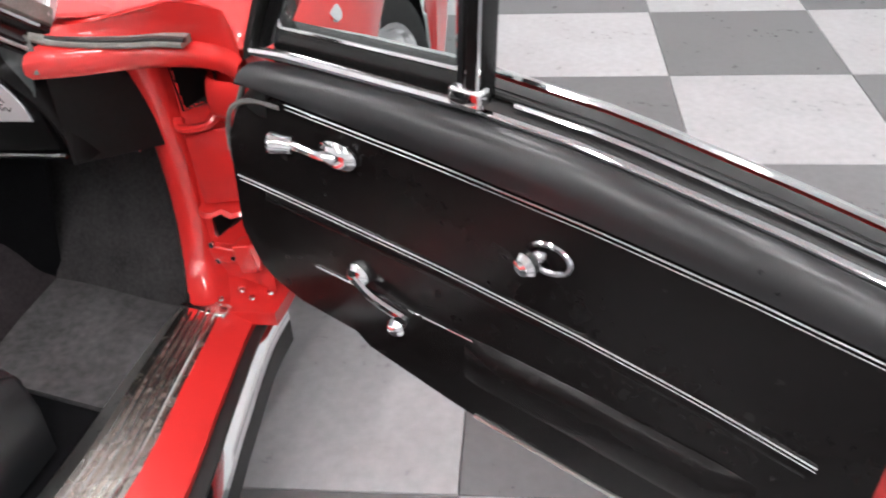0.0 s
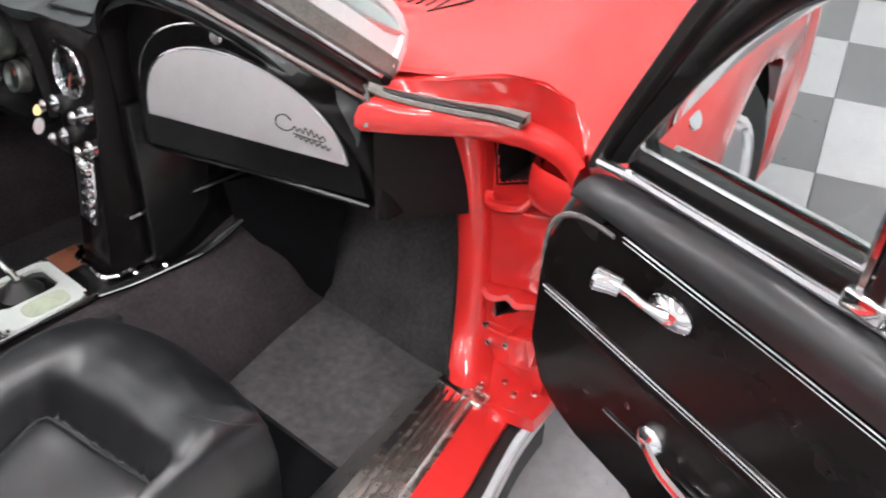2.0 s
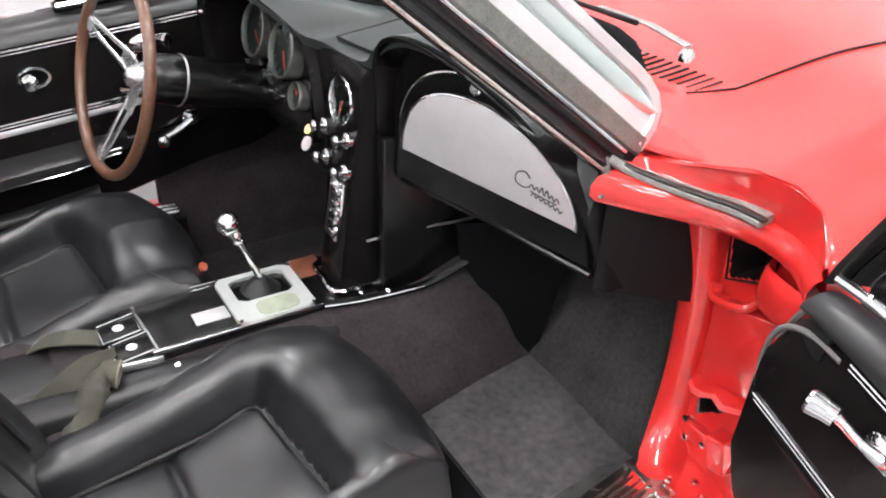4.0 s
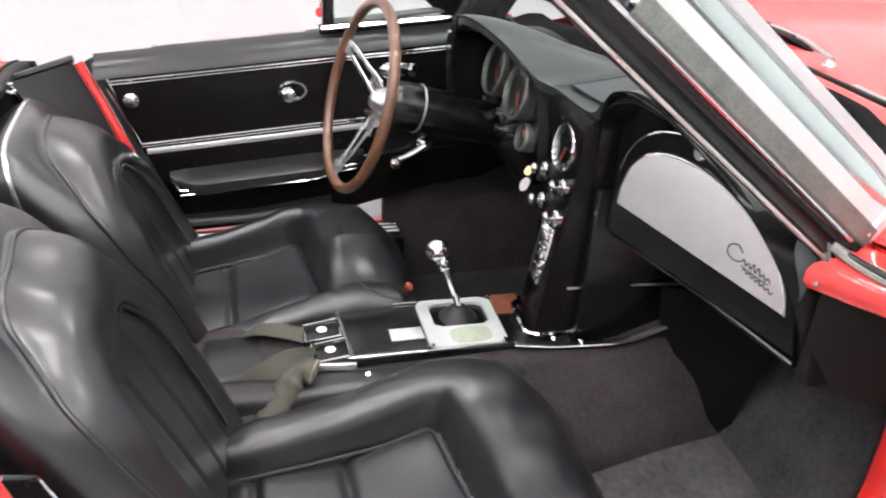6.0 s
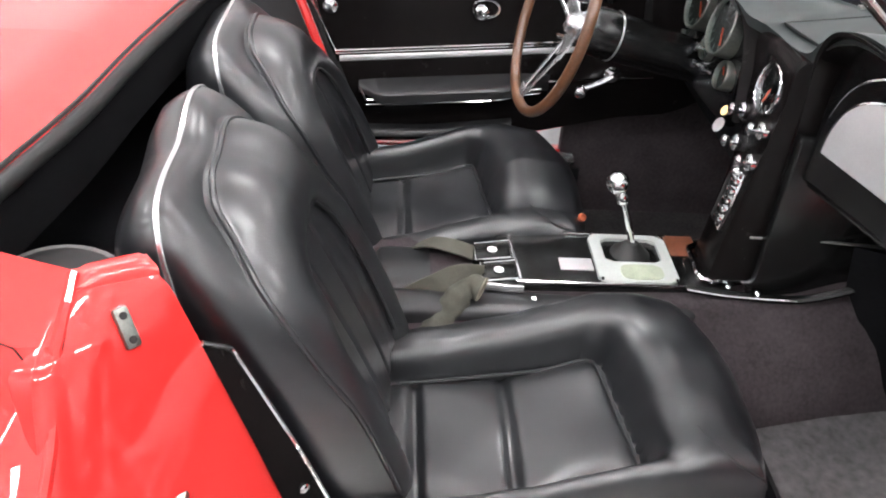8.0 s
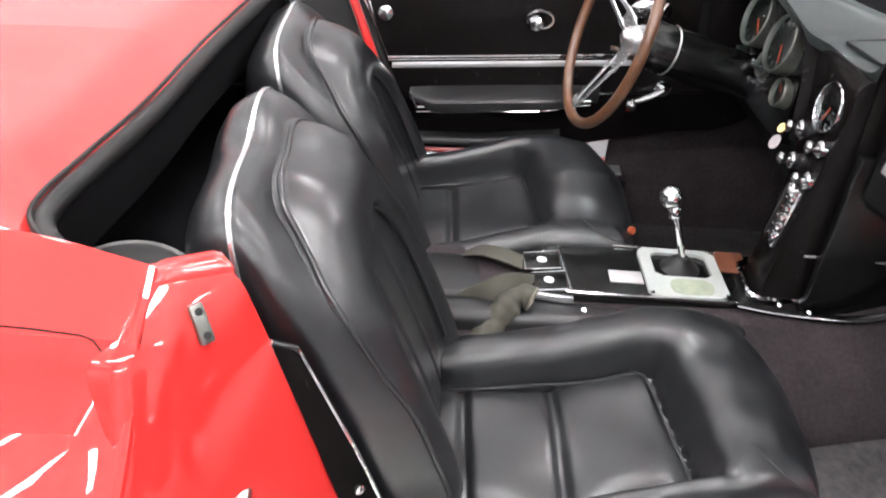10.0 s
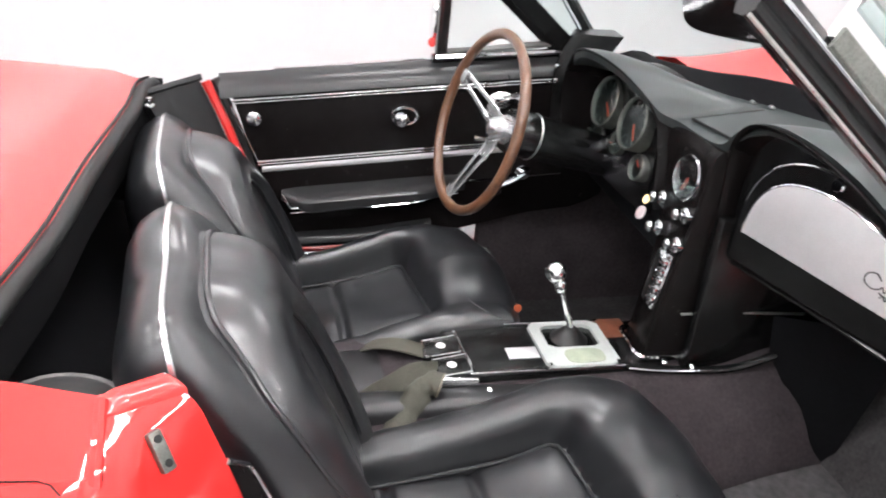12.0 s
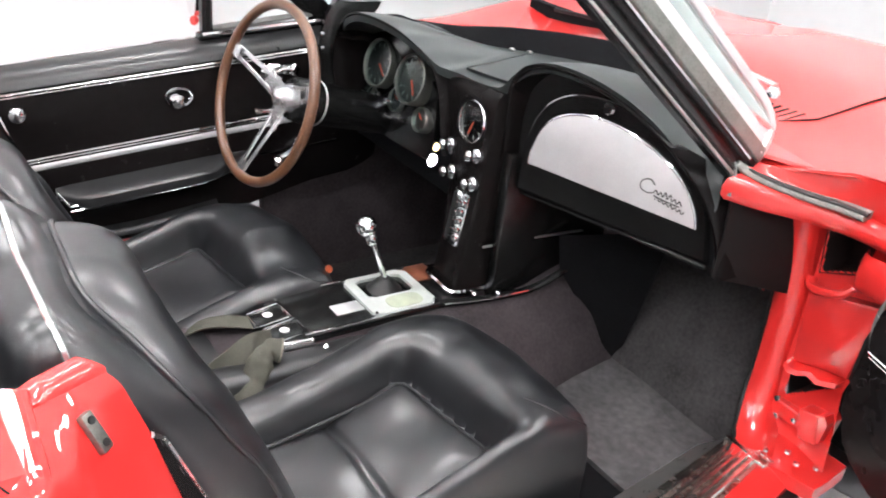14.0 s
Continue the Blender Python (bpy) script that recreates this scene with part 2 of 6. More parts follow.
def box(c, s, bevel=0.004, seg=2, bm=None, rot=None):
    """A box with rounded edges, centre c and full sizes s."""
    b2 = bmesh.new()
    bmesh.ops.create_cube(b2, size=1)
    for v in b2.verts:
        v.co = Vector((v.co.x * s[0], v.co.y * s[1], v.co.z * s[2]))
    if bevel:
        bmesh.ops.bevel(b2, geom=b2.edges[:], offset=bevel, segments=seg, affect="EDGES", profile=0.5)
    m = Matrix.Translation(c) @ (rot.to_4x4() if rot else Matrix())
    bmesh.ops.transform(b2, matrix=m, verts=b2.verts)
    if bm is None:
        return b2
    return join(bm, b2)


def join(bm, other):
    me = bpy.data.meshes.new("tmp")
    other.to_mesh(me)
    other.free()
    bm.from_mesh(me)
    bpy.data.meshes.remove(me)
    return bm


def axes(way, up=(0, 0, 1)):
    """A turn whose z is way."""
    z = Vector(way).normalized()
    x = Vector(up).cross(z)
    if x.length < 1e-4:
        x = Vector((1, 0, 0))
    x.normalize()
    return Matrix((x, z.cross(x), z)).transposed()


def lathe(profile, place, way, n=24, bm=None):
    """A turned shape: profile of (radius, height) along way from place."""
    m = axes(way)
    rings = []
    for r, h in profile:
        rings.append([Vector(place) + m @ Vector((max(r, 1e-4) * math.cos(a), max(r, 1e-4) * math.sin(a), h)) for a in (2 * math.pi * j / n for j in range(n))])
    return loft(rings, bm)


def plate(outline, thick, bm=None, place=None, turn=None, bevel=0.0):
    """A flat plate from a 2D outline, thick along local z, turned and placed."""
    b2 = bmesh.new()
    vs = [b2.verts.new((x, y, 0)) for x, y in outline]
    f = b2.faces.new(vs)
    r = bmesh.ops.extrude_face_region(b2, geom=[f])
    for v in r["geom"]:
        if isinstance(v, bmesh.types.BMVert):
            v.co.z += thick
    if bevel:
        bmesh.ops.recalc_face_normals(b2, faces=b2.faces)
        es = [e for e in b2.edges if len(e.link_faces) == 2 and e.calc_face_angle(0) > 0.9 and (e.verts[0].co.z > thick / 2 and e.verts[1].co.z > thick / 2)]
        bmesh.ops.bevel(b2, geom=es, offset=bevel, segments=2, affect="EDGES", profile=0.5)
    m = Matrix.Translation(place or (0, 0, 0)) @ (turn.to_4x4() if turn else Matrix())
    bmesh.ops.transform(b2, matrix=m, verts=b2.verts)
    return join(bm, b2) if bm is not None else b2


def pw(x, pts):
    """Smooth piecewise value: pts of (x, value)."""
    if x <= pts[0][0]:
        return pts[0][1]
    for (a, p), (b, q) in zip(pts, pts[1:]):
        if x <= b:
            t = (x - a) / (b - a)
            return p + (q - p) * t * t * (3 - 2 * t)
    return pts[-1][1]


def lin(x, pts):
    if x <= pts[0][0]:
        return pts[0][1]
    for (a, p), (b, q) in zip(pts, pts[1:]):
        if x <= b:
            return p + (q - p) * (x - a) / (b - a)
    return pts[-1][1]

# ---- the room ----
LEAN = 0.055  # the car's cross slope


def flow(x, pts):
    """Smooth curve through pts with rounded knots."""
    x = min(max(x, pts[0][0]), pts[-1][0])
    slope = [(q[1] - p[1]) / (q[0] - p[0]) for p, q in zip(pts, pts[1:])]
    turn = [slope[0], *((a + b) / 2 for a, b in zip(slope, slope[1:])), slope[-1]]
    for k, (p, q) in enumerate(zip(pts, pts[1:])):
        if x <= q[0]:
            w = q[0] - p[0]
            t = (x - p[0]) / w
            return (2 * t ** 3 - 3 * t ** 2 + 1) * p[1] + (t ** 3 - 2 * t ** 2 + t) * w * turn[k] + (3 * t ** 2 - 2 * t ** 3) * q[1] + (t ** 3 - t ** 2) * w * turn[k + 1]


def zl(x, z):
    return z + LEAN * x


FLOOR_Z = 0.0
TILE = 0.615
TURN_T = radians(15.5)
floor = tagged(mesh_object("floor", box((1, 0, FLOOR_Z - 0.06), (11, 11, 0.1), 0), GROUT, 0), "chequered light and dark grey vinyl tile showroom floor", "floor", kind="structure")
for wname, c, s in (("wall_west", (-2.25, 0, 1.8), (0.2, 11, 3.7)), ("wall_north", (1, 4.75, 1.8), (11, 0.2, 3.7)), ("wall_east", (6.0, 0, 1.8), (0.2, 11, 3.7)), ("wall_south", (1, -5.0, 1.8), (11, 0.2, 3.7))):
    tagged(mesh_object(wname, box(c, s, 0), WALL, 0), "plain white painted showroom wall", "wall", kind="structure")
ceiling = tagged(mesh_object("ceiling", box((1, 0, 3.7), (11, 11, 0.1), 0), CEIL, 0), "plain white ceiling", "ceiling", kind="structure")


def ceiling_light(x, y):
    e = tagged(new("ceiling_light"), "long white ceiling batten with a glowing diffuser", "light", group="ceiling battens")
    e.location = (x, y, 3.64)
    bm = box((0, 0, 0.0), (0.26, 1.26, 0.03), 0.006)
    for dx, dy, w, l in ((-0.115, 0, 0.03, 1.26), (0.115, 0, 0.03, 1.26), (0, -0.615, 0.20, 0.03), (0, 0.615, 0.20, 0.03)):
        box((dx, dy, -0.025), (w, l, 0.05), 0.006, bm=bm)
    part("housing", bm, CEIL, e)
    part("diffuser", box((0, 0, -0.03), (0.165, 1.16, 0.016), 0.004), LAMP, e, "glowing white diffuser panel")
    return e


first = ceiling_light(*LAMPS[0])
for lx, ly in LAMPS[1:]:
    copy_thing(first, Matrix.Translation((lx, ly, 3.64)))

# ---- the car ----
car = tagged(new("convertible_car"), "red classic convertible sports car with black interior, passenger door open", "car")


# -- front body --
def cowl_y(x):
    return lin(abs(x), [(0, 1.36), (0.35, 1.27), (0.50, 1.06), (0.535, 1.03), (0.60, 1.075), (0.68, 1.12), (0.78, 1.105), (0.85, 1.04), (0.895, 0.99)])


FX = [0, 0.14, 0.24, 0.36, 0.48, 0.58, 0.66, 0.73, 0.79, 0.84, 0.875, 0.89, 0.893, 0.88, 0.86]
FZ = [0.03, 0.03, 0.02, 0.014, 0.006, 0.0, 0.006, 0.008, 0.0, -0.02, -0.06, -0.12, -0.25, -0.40, -0.58]
AXLE_F, AXLE_R = 1.76, -0.55


def front_point(side, j, y):
    base = pw(y, [(1.0, 0.803), (1.15, 0.812), (1.6, 0.855), (2.0, 0.85), (2.4, 0.79), (2.74, 0.64)])
    wide = pw(y, [(1.0, 1.0), (1.3, 0.99), (1.8, 0.92), (2.2, 0.82), (2.55, 0.68), (2.74, 0.52)])
    x = FX[j] * wide
    hump = pw(y, [(1.0, 0.0), (1.75, 0.035), (2.3, 0.02), (2.74, 0.0)]) * math.exp(-((FX[j] - 0.73) / 0.12) ** 2)
    z = base + FZ[j] + hump
    if j >= 11:
        low = 0.22 + 0.44 * max(0.0, 1 - ((y - AXLE_F) / 0.37) ** 2) ** 0.5
        top = base + FZ[10]
        z = top + (low - top) * (j - 10) / 4
    return V(side * x, y, zl(side * x, z))


def front_half(side):
    rings = []
    for j in range(len(FX)):
        y0 = cowl_y(FX[j]) - (0.09 if FX[j] < 0.5 else 0.0) if j < 11 else lerp(1.02, 1.16, (j - 11) / 3)
        row = [front_point(side, j, lerp(y0, 2.74, k / 96)) for k in range(97)]
        rings.append(row)
    return loft(rings, None, False, False)


bm = front_half(1)
part("fender", bm, RED, car, "glossy red front wing and bonnet side")
part("wheel_liner", lathe([(0.36, -0.30), (0.37, 0.0), (0.37, 0.06), (0.001, -0.30)], (0.64, AXLE_F, 0.36), (1, 0, 0), 28), DARK, car, "dark wheel arch liner")
part("fender", front_half(-1), RED, car, "glossy red front wing and bonnet side")

def body_z(x, y):
    """Height of the bonnet and scuttle over a place."""
    base = pw(y, [(1.0, 0.803), (1.15, 0.812), (1.6, 0.855), (2.0, 0.85), (2.4, 0.79), (2.74, 0.64)])
    return zl(x, base + lin(abs(x), list(zip(FX[:11], FZ[:11]))))


# cowl lip with its rolled edge and rubber strip
lip = spl([(0.528, 0.945, 0.800), (0.56, 1.0, 0.785), (0.62, 1.075, 0.772), (0.69, 1.112, 0.766), (0.77, 1.095, 0.770), (0.84, 1.035, 0.782), (0.888, 0.968, 0.80)], 40)
edge = spl([(0.522, 1.0, 0.852), (0.563, 1.055, 0.838), (0.62, 1.10, 0.845), (0.682, 1.121, 0.850), (0.74, 1.118, 0.846), (0.795, 1.095, 0.836), (0.85, 1.035, 0.828), (0.892, 0.975, 0.822)], 40)
rings = []
for i in range(40):
    a, b = edge[i], lip[i]
    if b.x > 0.846:
        break
    q = lerp(a, b, 0.45)
    h = V(a.x, cowl_y(a.x), body_z(a.x, cowl_y(a.x)))
    rings.append([h + V(0, 0.012, 0.0008), h + V(0, 0.002, 0.0006), h + V(0, -0.004, -0.003), lerp(h, a, 0.6) + V(0, -0.006, -0.004), a + V(0, -0.008, -0.010), q + V(0, 0.004, -0.006), b + V(0, 0.012, 0.020), b + V(0.0, -0.002, 0.018), b + V(0.0, -0.012, 0.006), b + V(0.0, -0.012, -0.010), b + V(0.0, 0.0, -0.022), b + V(0.0, 0.03, -0.024)])
part("cowl_lip", loft(rings, None, False, False), RED, car, "rounded red lip along the scuttle edge", 50)
bm = bmesh.new()
bm.faces.new([bm.verts.new(p) for p in (front_point(1, 4, cowl_y(FX[4])) + V(0, 0.03, 0.003), V(0.49, 1.0, 0.856), V(0.522, 0.998, 0.854), V(0.563, 1.056, 0.840), front_point(1, 5, cowl_y(FX[5])) + V(0.02, 0.03, 0.003))])
part("scuttle_corner", bm, RED, car, "red scuttle corner at the pillar foot")
rub = spl([(0.508, 0.975, 0.838), (0.525, 1.0, 0.822), (0.56, 1.035, 0.808), (0.61, 1.075, 0.797), (0.655, 1.10, 0.794), (0.70, 1.108, 0.793)], 24)
part("seal", ribbon(rub, 0.040, 0.014), PALERUB, car, "worn grey rubber seal with a black slot")
part("seal_slot", ribbon([p + V(0.006, -0.012, 0.0065) for p in rub[2:]], 0.012, 0.007), RUBBER, car)
part("pillar_boot", tube(spl([(0.500, 0.950, 0.868), (0.511, 0.962, 0.848), (0.522, 0.962, 0.826), (0.529, 0.956, 0.803), (0.534, 0.948, 0.785)], 14), [0.009, 0.009, 0.008, 0.007, 0.006, 0.006, 0.006, 0.006, 0.006, 0.006, 0.006, 0.006, 0.005, 0.005], 8), GREYRUB, car, "worn grey edge of the windscreen pillar trim")

# hinge pillar
def hinge_face(u, v):
    z = lerp(0.27, 0.775, u)
    x = lerp(0.585, lin(z, [(0.2, 0.80), (0.45, 0.75), (0.79, 0.80)]), v)
    y = 1.15 + 0.015 * math.sin(v * math.pi) - 0.05 * (1 - u) ** 3
    return V(x, y, z)


def inside(poly, x, z):
    """Whether a place lies within a convex outline given anticlockwise."""
    return all((bx_ - ax_) * (z - az_) - (bz_ - az_) * (x - ax_) > 0 for (ax_, az_), (bx_, bz_) in zip(poly, poly[1:] + poly[:1]))


POCKET_UP = [(0.626, 0.640), (0.692, 0.668), (0.706, 0.735), (0.615, 0.730)]
POCKET_LOW = [(0.644, 0.376), (0.735, 0.452), (0.735, 0.466), (0.634, 0.446)]
bm = grid(hinge_face, 110, 60)
bmesh.ops.delete(bm, geom=[f for f in bm.faces if any(inside(q, f.calc_center_median().x, f.calc_center_median().z) for q in (POCKET_UP, POCKET_LOW))], context="FACES")
part("hinge_pillar", bm, RED, car, "red hinge pillar with two dark pockets")
# pocket linings coloured near-black, which paints in the shade of the recess
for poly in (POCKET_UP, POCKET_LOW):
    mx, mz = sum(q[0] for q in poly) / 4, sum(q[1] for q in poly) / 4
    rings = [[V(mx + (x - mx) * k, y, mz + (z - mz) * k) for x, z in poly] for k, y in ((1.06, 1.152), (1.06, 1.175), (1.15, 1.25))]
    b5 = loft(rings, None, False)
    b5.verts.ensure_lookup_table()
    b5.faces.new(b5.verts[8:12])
    part("hinge_pocket", b5, GAP_SHADE, car, "hinge pocket with its shade painted dark")
sec = ((0, 0), (0.006, -0.014), (0.022, -0.021), (0.042, -0.018), (0.056, -0.006), (0.060, 0.012), (0.056, 0.05), (0, 0.05))
fl = spl([(0.655, 0.985, 0.284), (0.636, 1.03, 0.296), (0.609, 1.072, 0.308), (0.580, 1.116, 0.345), (0.566, 1.140, 0.42), (0.560, 1.145, 0.52), (0.556, 1.138, 0.62), (0.556, 1.118, 0.71), (0.558, 1.09, 0.79)], 40)
part("pillar_flange", loft([[p + V(a, b, 0) for a, b in sec] for p in fl]), RED, car, "rounded red pillar flange")

part("windlace", tube([p + V(-0.004, 0.004, -0.002) for p in fl[2:36]], 0.0075, 8), RUBBER, car, "black rubber windlace round the footwell opening")


def sheet(outline, y0, thick, bevel=0.003):
    """A pressed plate facing the door opening, from an outline in x and z."""
    rings = []
    mx, mz = sum(q[0] for q in outline) / len(outline), sum(q[1] for q in outline) / len(outline)
    for k, y in ((1.0, y0 + thick), (1.0, y0 + bevel), (1 - 1.2 * bevel / 0.05, y0)):
        rings.append([V(mx + (x - mx) * k, y, mz + (z - mz) * k) for x, z in outline])
    return loft(rings)


hinge = part("door_hinge", sheet([(0.640, 0.458), (0.668, 0.464), (0.70, 0.474), (0.748, 0.482), (0.765, 0.640), (0.70, 0.622), (0.628, 0.606)], 1.132, 0.03), RED, car, "flat red hinge plate between the pockets")
part("hinge_lip", ribbon(spl([(0.622, 1.140, 0.628), (0.632, 1.128, 0.618), (0.66, 1.124, 0.622), (0.69, 1.128, 0.632), (0.70, 1.140, 0.648)], 14), 0.020, 0.014), RED, hinge)
part("hinge_lip", loft([[V(x, 1.15, z + 0.010), V(x, 1.118 - d, z + 0.006), V(x, 1.112 - d, z - 0.002), V(x, 1.15, z - 0.008)] for x, z, d in ((0.636, 0.452, 0.0), (0.652, 0.448, 0.008), (0.672, 0.453, 0.010), (0.69, 0.462, 0.004), (0.715, 0.461, 0.012), (0.745, 0.468, 0.0))]), RED, hinge, "chipped lower edge of the hinge plate")
arm_line = spl([(0.700, 1.15, 0.690), (0.712, 1.118, 0.694), (0.742, 1.095, 0.702), (0.785, 1.075, 0.712), (0.83, 1.055, 0.722)], 16)
part("hinge_arm", loft([[p + V(0.012 * a, 0, 0) + V(0, -0.012 * math.cos(h), 0.034 * math.sin(h)) for h in (2 * math.pi * k / 12 for k in range(12))] for a, p in ((i / 15, q) for i, q in enumerate(arm_line))]), RED, car, "red painted door hinge arm")
part("hinge_arm", loft([[V(0.70 + x, 1.15 - 0.045 * k, 0.385 + z) for x, z in ((0, -0.03), (0.055, -0.036), (0.06, 0.01), (0.05, 0.022), (0.012, 0.0))] for k in (0, 0.85, 1)]), RED, car)
part("door_check", box((0.668, 1.135, 0.352), (0.07, 0.026, 0.036), 0.006, 3), RED, car, "red painted door check bracket")
part("door_check", box((0.726, 1.122, 0.368), (0.040, 0.040, 0.062), 0.005, 3, rot=Euler((0, radians(-12), 0)).to_matrix()), RED, car)
for p in ((0.642, 1.124, 0.372), (0.652, 1.120, 0.338), (0.690, 1.120, 0.352)):
    part("screw", lathe([(0.007, 0), (0.006, 0.004), (0.001, 0.005)], p, (0, -1, 0.2), 10), CHROME, car)
part("pillar_gusset", slab(lambda u, v: V(lerp(0.638, 0.80, u), lerp(1.02 + 0.04 * u, 1.15, v), 0.292 + 0.02 * v * v), 8, 8, (0, 0, -0.03)), RED, car, "red gusset at the foot of the pillar")
for p in ((0.715, 1.09), (0.745, 1.075), (0.69, 1.055), (0.655, 1.10), (0.77, 1.10)):
    part("screw", lathe([(0.007, 0), (0.006, 0.004), (0.001, 0.005)], (p[0], p[1], 0.303), (0, 0, 1), 10), CHROME, car)

# -- sill --
def sill_line(off, z):
    """A line along the sill, off metres out from its inner edge."""
    z += 0.025
    pts = [(1.14, 0.622), (1.03, 0.628), (0.85, 0.660), (0.62, 0.700), (0.35, 0.712), (0.0, 0.69), (-0.15, 0.68)]
    return [V(x + off * lin(y, [(-0.2, 1.15), (0.6, 1.15), (1.16, 0.8)]), y, z) for y, x in pts]


def strip(a, b, za, zb, ends=(0, None), n=40, low=0.03):
    A, B = spl(sill_line(a, za)[ends[0]:ends[1]], n), spl(sill_line(b, zb)[ends[0]:ends[1]], n)
    return loft([[p, lerp(p, q, 0.5) + V(0, 0, 0.001), q, q - V(0, 0, low), p - V(0, 0, low)] for p, q in zip(A, B)])


part("sill_plate", strip(-0.012, 0.085, 0.262, 0.272, (1, None)), SCUFF, car, "ribbed chrome sill scuff plate")
for k in range(5):
    part("sill_rib", tube([p + V(0, 0, 0.002) for p in spl(sill_line(0.006 + 0.016 * k, 0.264 + 0.002 * k)[1:], 30)], 0.0042, 6), WORN, car)
part("sill_clip", box((0.668, 1.036, 0.293), (0.098, 0.036, 0.014), 0.004, 2, rot=Euler((0, 0, radians(-4))).to_matrix()), WORN, car, "worn steel clip at the end of the scuff plate")
part("sill_trim", strip(-0.075, -0.012, 0.205, 0.262, (1, None)), STEEL, car, "satin inner sill trim")
part("sill", strip(0.085, 0.148, 0.27, 0.24), RED, car, "glossy red door sill")
part("sill_channel", strip(0.148, 0.172, 0.228, 0.228, low=0.06), RUBBER, car, "black rubber sill seal")
part("rocker_trim", strip(0.172, 0.188, 0.222, 0.205, low=0.02), CHROME, car, "bright rocker moulding")
part("rocker", strip(0.12, 0.188, 0.19, 0.18, low=0.05), RUBBER, car)

# -- rear body --
OPEN = [(-0.9, -0.2), (-0.66, -0.2), (-0.62, -0.222), (-0.57, -0.245), (-0.4, -0.252), (-0.07, -0.289), (0.2, -0.31), (0.38, -0.336), (0.49, -0.351), (0.555, -0.34), (0.592, -0.31), (0.600, -0.292), (0.605, -0.265), (0.608, -0.232), (0.61, -0.2), (0.9, -0.2)]
RX = [0, 0.15, 0.3, 0.42, 0.5, 0.555, 0.59, 0.600, 0.605, 0.608, 0.615, 0.65, 0.705, 0.722, 0.77, 0.83, 0.87, 0.885, 0.87]
RZ = [0.0, 0.0, 0.0, 0.0, -0.002, -0.002, -0.002, -0.002, -0.002, -0.002, -0.003, -0.010, -0.034, -0.062, -0.115, -0.20, -0.30, -0.41, -0.52]


def deck_point(side, j, y):
    base = pw(-y, [(0.2, 0.756), (0.5, 0.765), (0.9, 0.755), (1.5, 0.70)])
    x = RX[j]
    z = base + RZ[j]
    z += 0.035 * math.exp(-((x - 0.66) / 0.10) ** 2) * pw(-y, [(0.25, 0), (0.7, 1)])
    z -= 0.02 * math.exp(-((x - 0.30) / 0.2) ** 2) * pw(-y, [(0.3, 0), (0.5, 1)])
    if side > 0:
        z -= 0.015 * pw(x, [(0.36, 0), (0.54, 1), (0.59, 0.6), (0.61, 0.2), (0.66, 1)]) * pw(-y, [(0.40, 1), (0.75, 0)])
    edge_y = lin(side * x, OPEN)
    if x < 0.7:
        z += min(1.0, (0.7 - x) / 0.15) * 0.038 * min(1.0, max(0.0, edge_y - y) / 0.075) - min(1.0, (0.7 - x) / 0.15) * 0.022 * min(1.0, max(0.0, edge_y - y - 0.08) / 0.5)
    if 9 < j < 16:
        z -= 0.14 * (y + 0.25) ** 2 * min(1.0, (j - 9) / 3)
        x -= 0.10 * (y + 0.6) ** 2 * min(1.0, (j - 9) / 4)
    if j >= 15:
        low = 0.22 + 0.45 * max(0.0, 1 - ((y - AXLE_R) / 0.38) ** 2) ** 0.5
        top = base + RZ[14]
        z = top + (low - top) * (j - 14) / 4
    return V(side * x, y, zl(side * x, z))


def rear_half(side):
    return loft([[deck_point(side, j, lerp(lin(side * RX[j], OPEN), -1.6, (k / 40) ** 1.3)) for k in range(41)] for j in range(len(RX))], None, False, False)


part("rear_deck", rear_half(1), RED, car, "glossy red rear deck and quarter panel", 22)
part("deck_lip", tube([deck_point(1, j, -0.2) + V(0, 0.002, -0.006) for j in range(10, 19)], 0.008, 8), RED, car)
part("deck_gap", tube([deck_point(1, j, -0.192) + V(0, 0, -0.004) for j in range(11, 15)], 0.0016, 8), GAP_SHADE, car)
# thin dark tube that draws the shading along the quarter panel's crease
crease = []
for j, y in ((11.9, -1.3), (11.9, -0.8), (11.9, -0.5), (11.9, -0.36), (11.9, -0.30), (11.95, -0.25), (12.05, -0.238), (12.4, -0.23), (12.9, -0.215)):
    crease.append(lerp(deck_point(1, int(j), y), deck_point(1, int(j) + 1, y), j - int(j)) + V(0.0003, 0, 0.0004))
part("crease_shade", tube(crease, 0.0010, 6), GAP_SHADE, car)
part("rear_deck", rear_half(-1), RED, car, "glossy red rear deck and quarter panel")
part("tail_panel", loft([[deck_point(sd, j, y) for sd, js in ((1, range(18, 0, -1)), (-1, range(0, 19))) for j in js] for y in (-1.6, -1.62)]), RED, car, "glossy red tail panel")
welt = [V(x, y, zl(x, 0.755)) for x, y in OPEN[2:-6]] + [V(0.588, -0.300, 0.765), V(0.590, -0.288, 0.742)]
welt = spl(welt, 60)
part("deck_welt", tube([p + V(0.003, 0.008, -0.006) for p in welt], 0.014, 10), RUBBER, car, "black rubber welt round the cockpit opening")
part("welt_bead", tube([p + V(0, -0.006, 0.006) for p in welt], 0.004, 6), RUBBER, car)
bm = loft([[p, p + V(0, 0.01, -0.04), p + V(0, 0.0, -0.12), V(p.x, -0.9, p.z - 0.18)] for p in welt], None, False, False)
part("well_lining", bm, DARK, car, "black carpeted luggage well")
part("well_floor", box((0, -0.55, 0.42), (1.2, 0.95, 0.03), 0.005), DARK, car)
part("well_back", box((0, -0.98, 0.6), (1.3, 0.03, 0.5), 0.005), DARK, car)
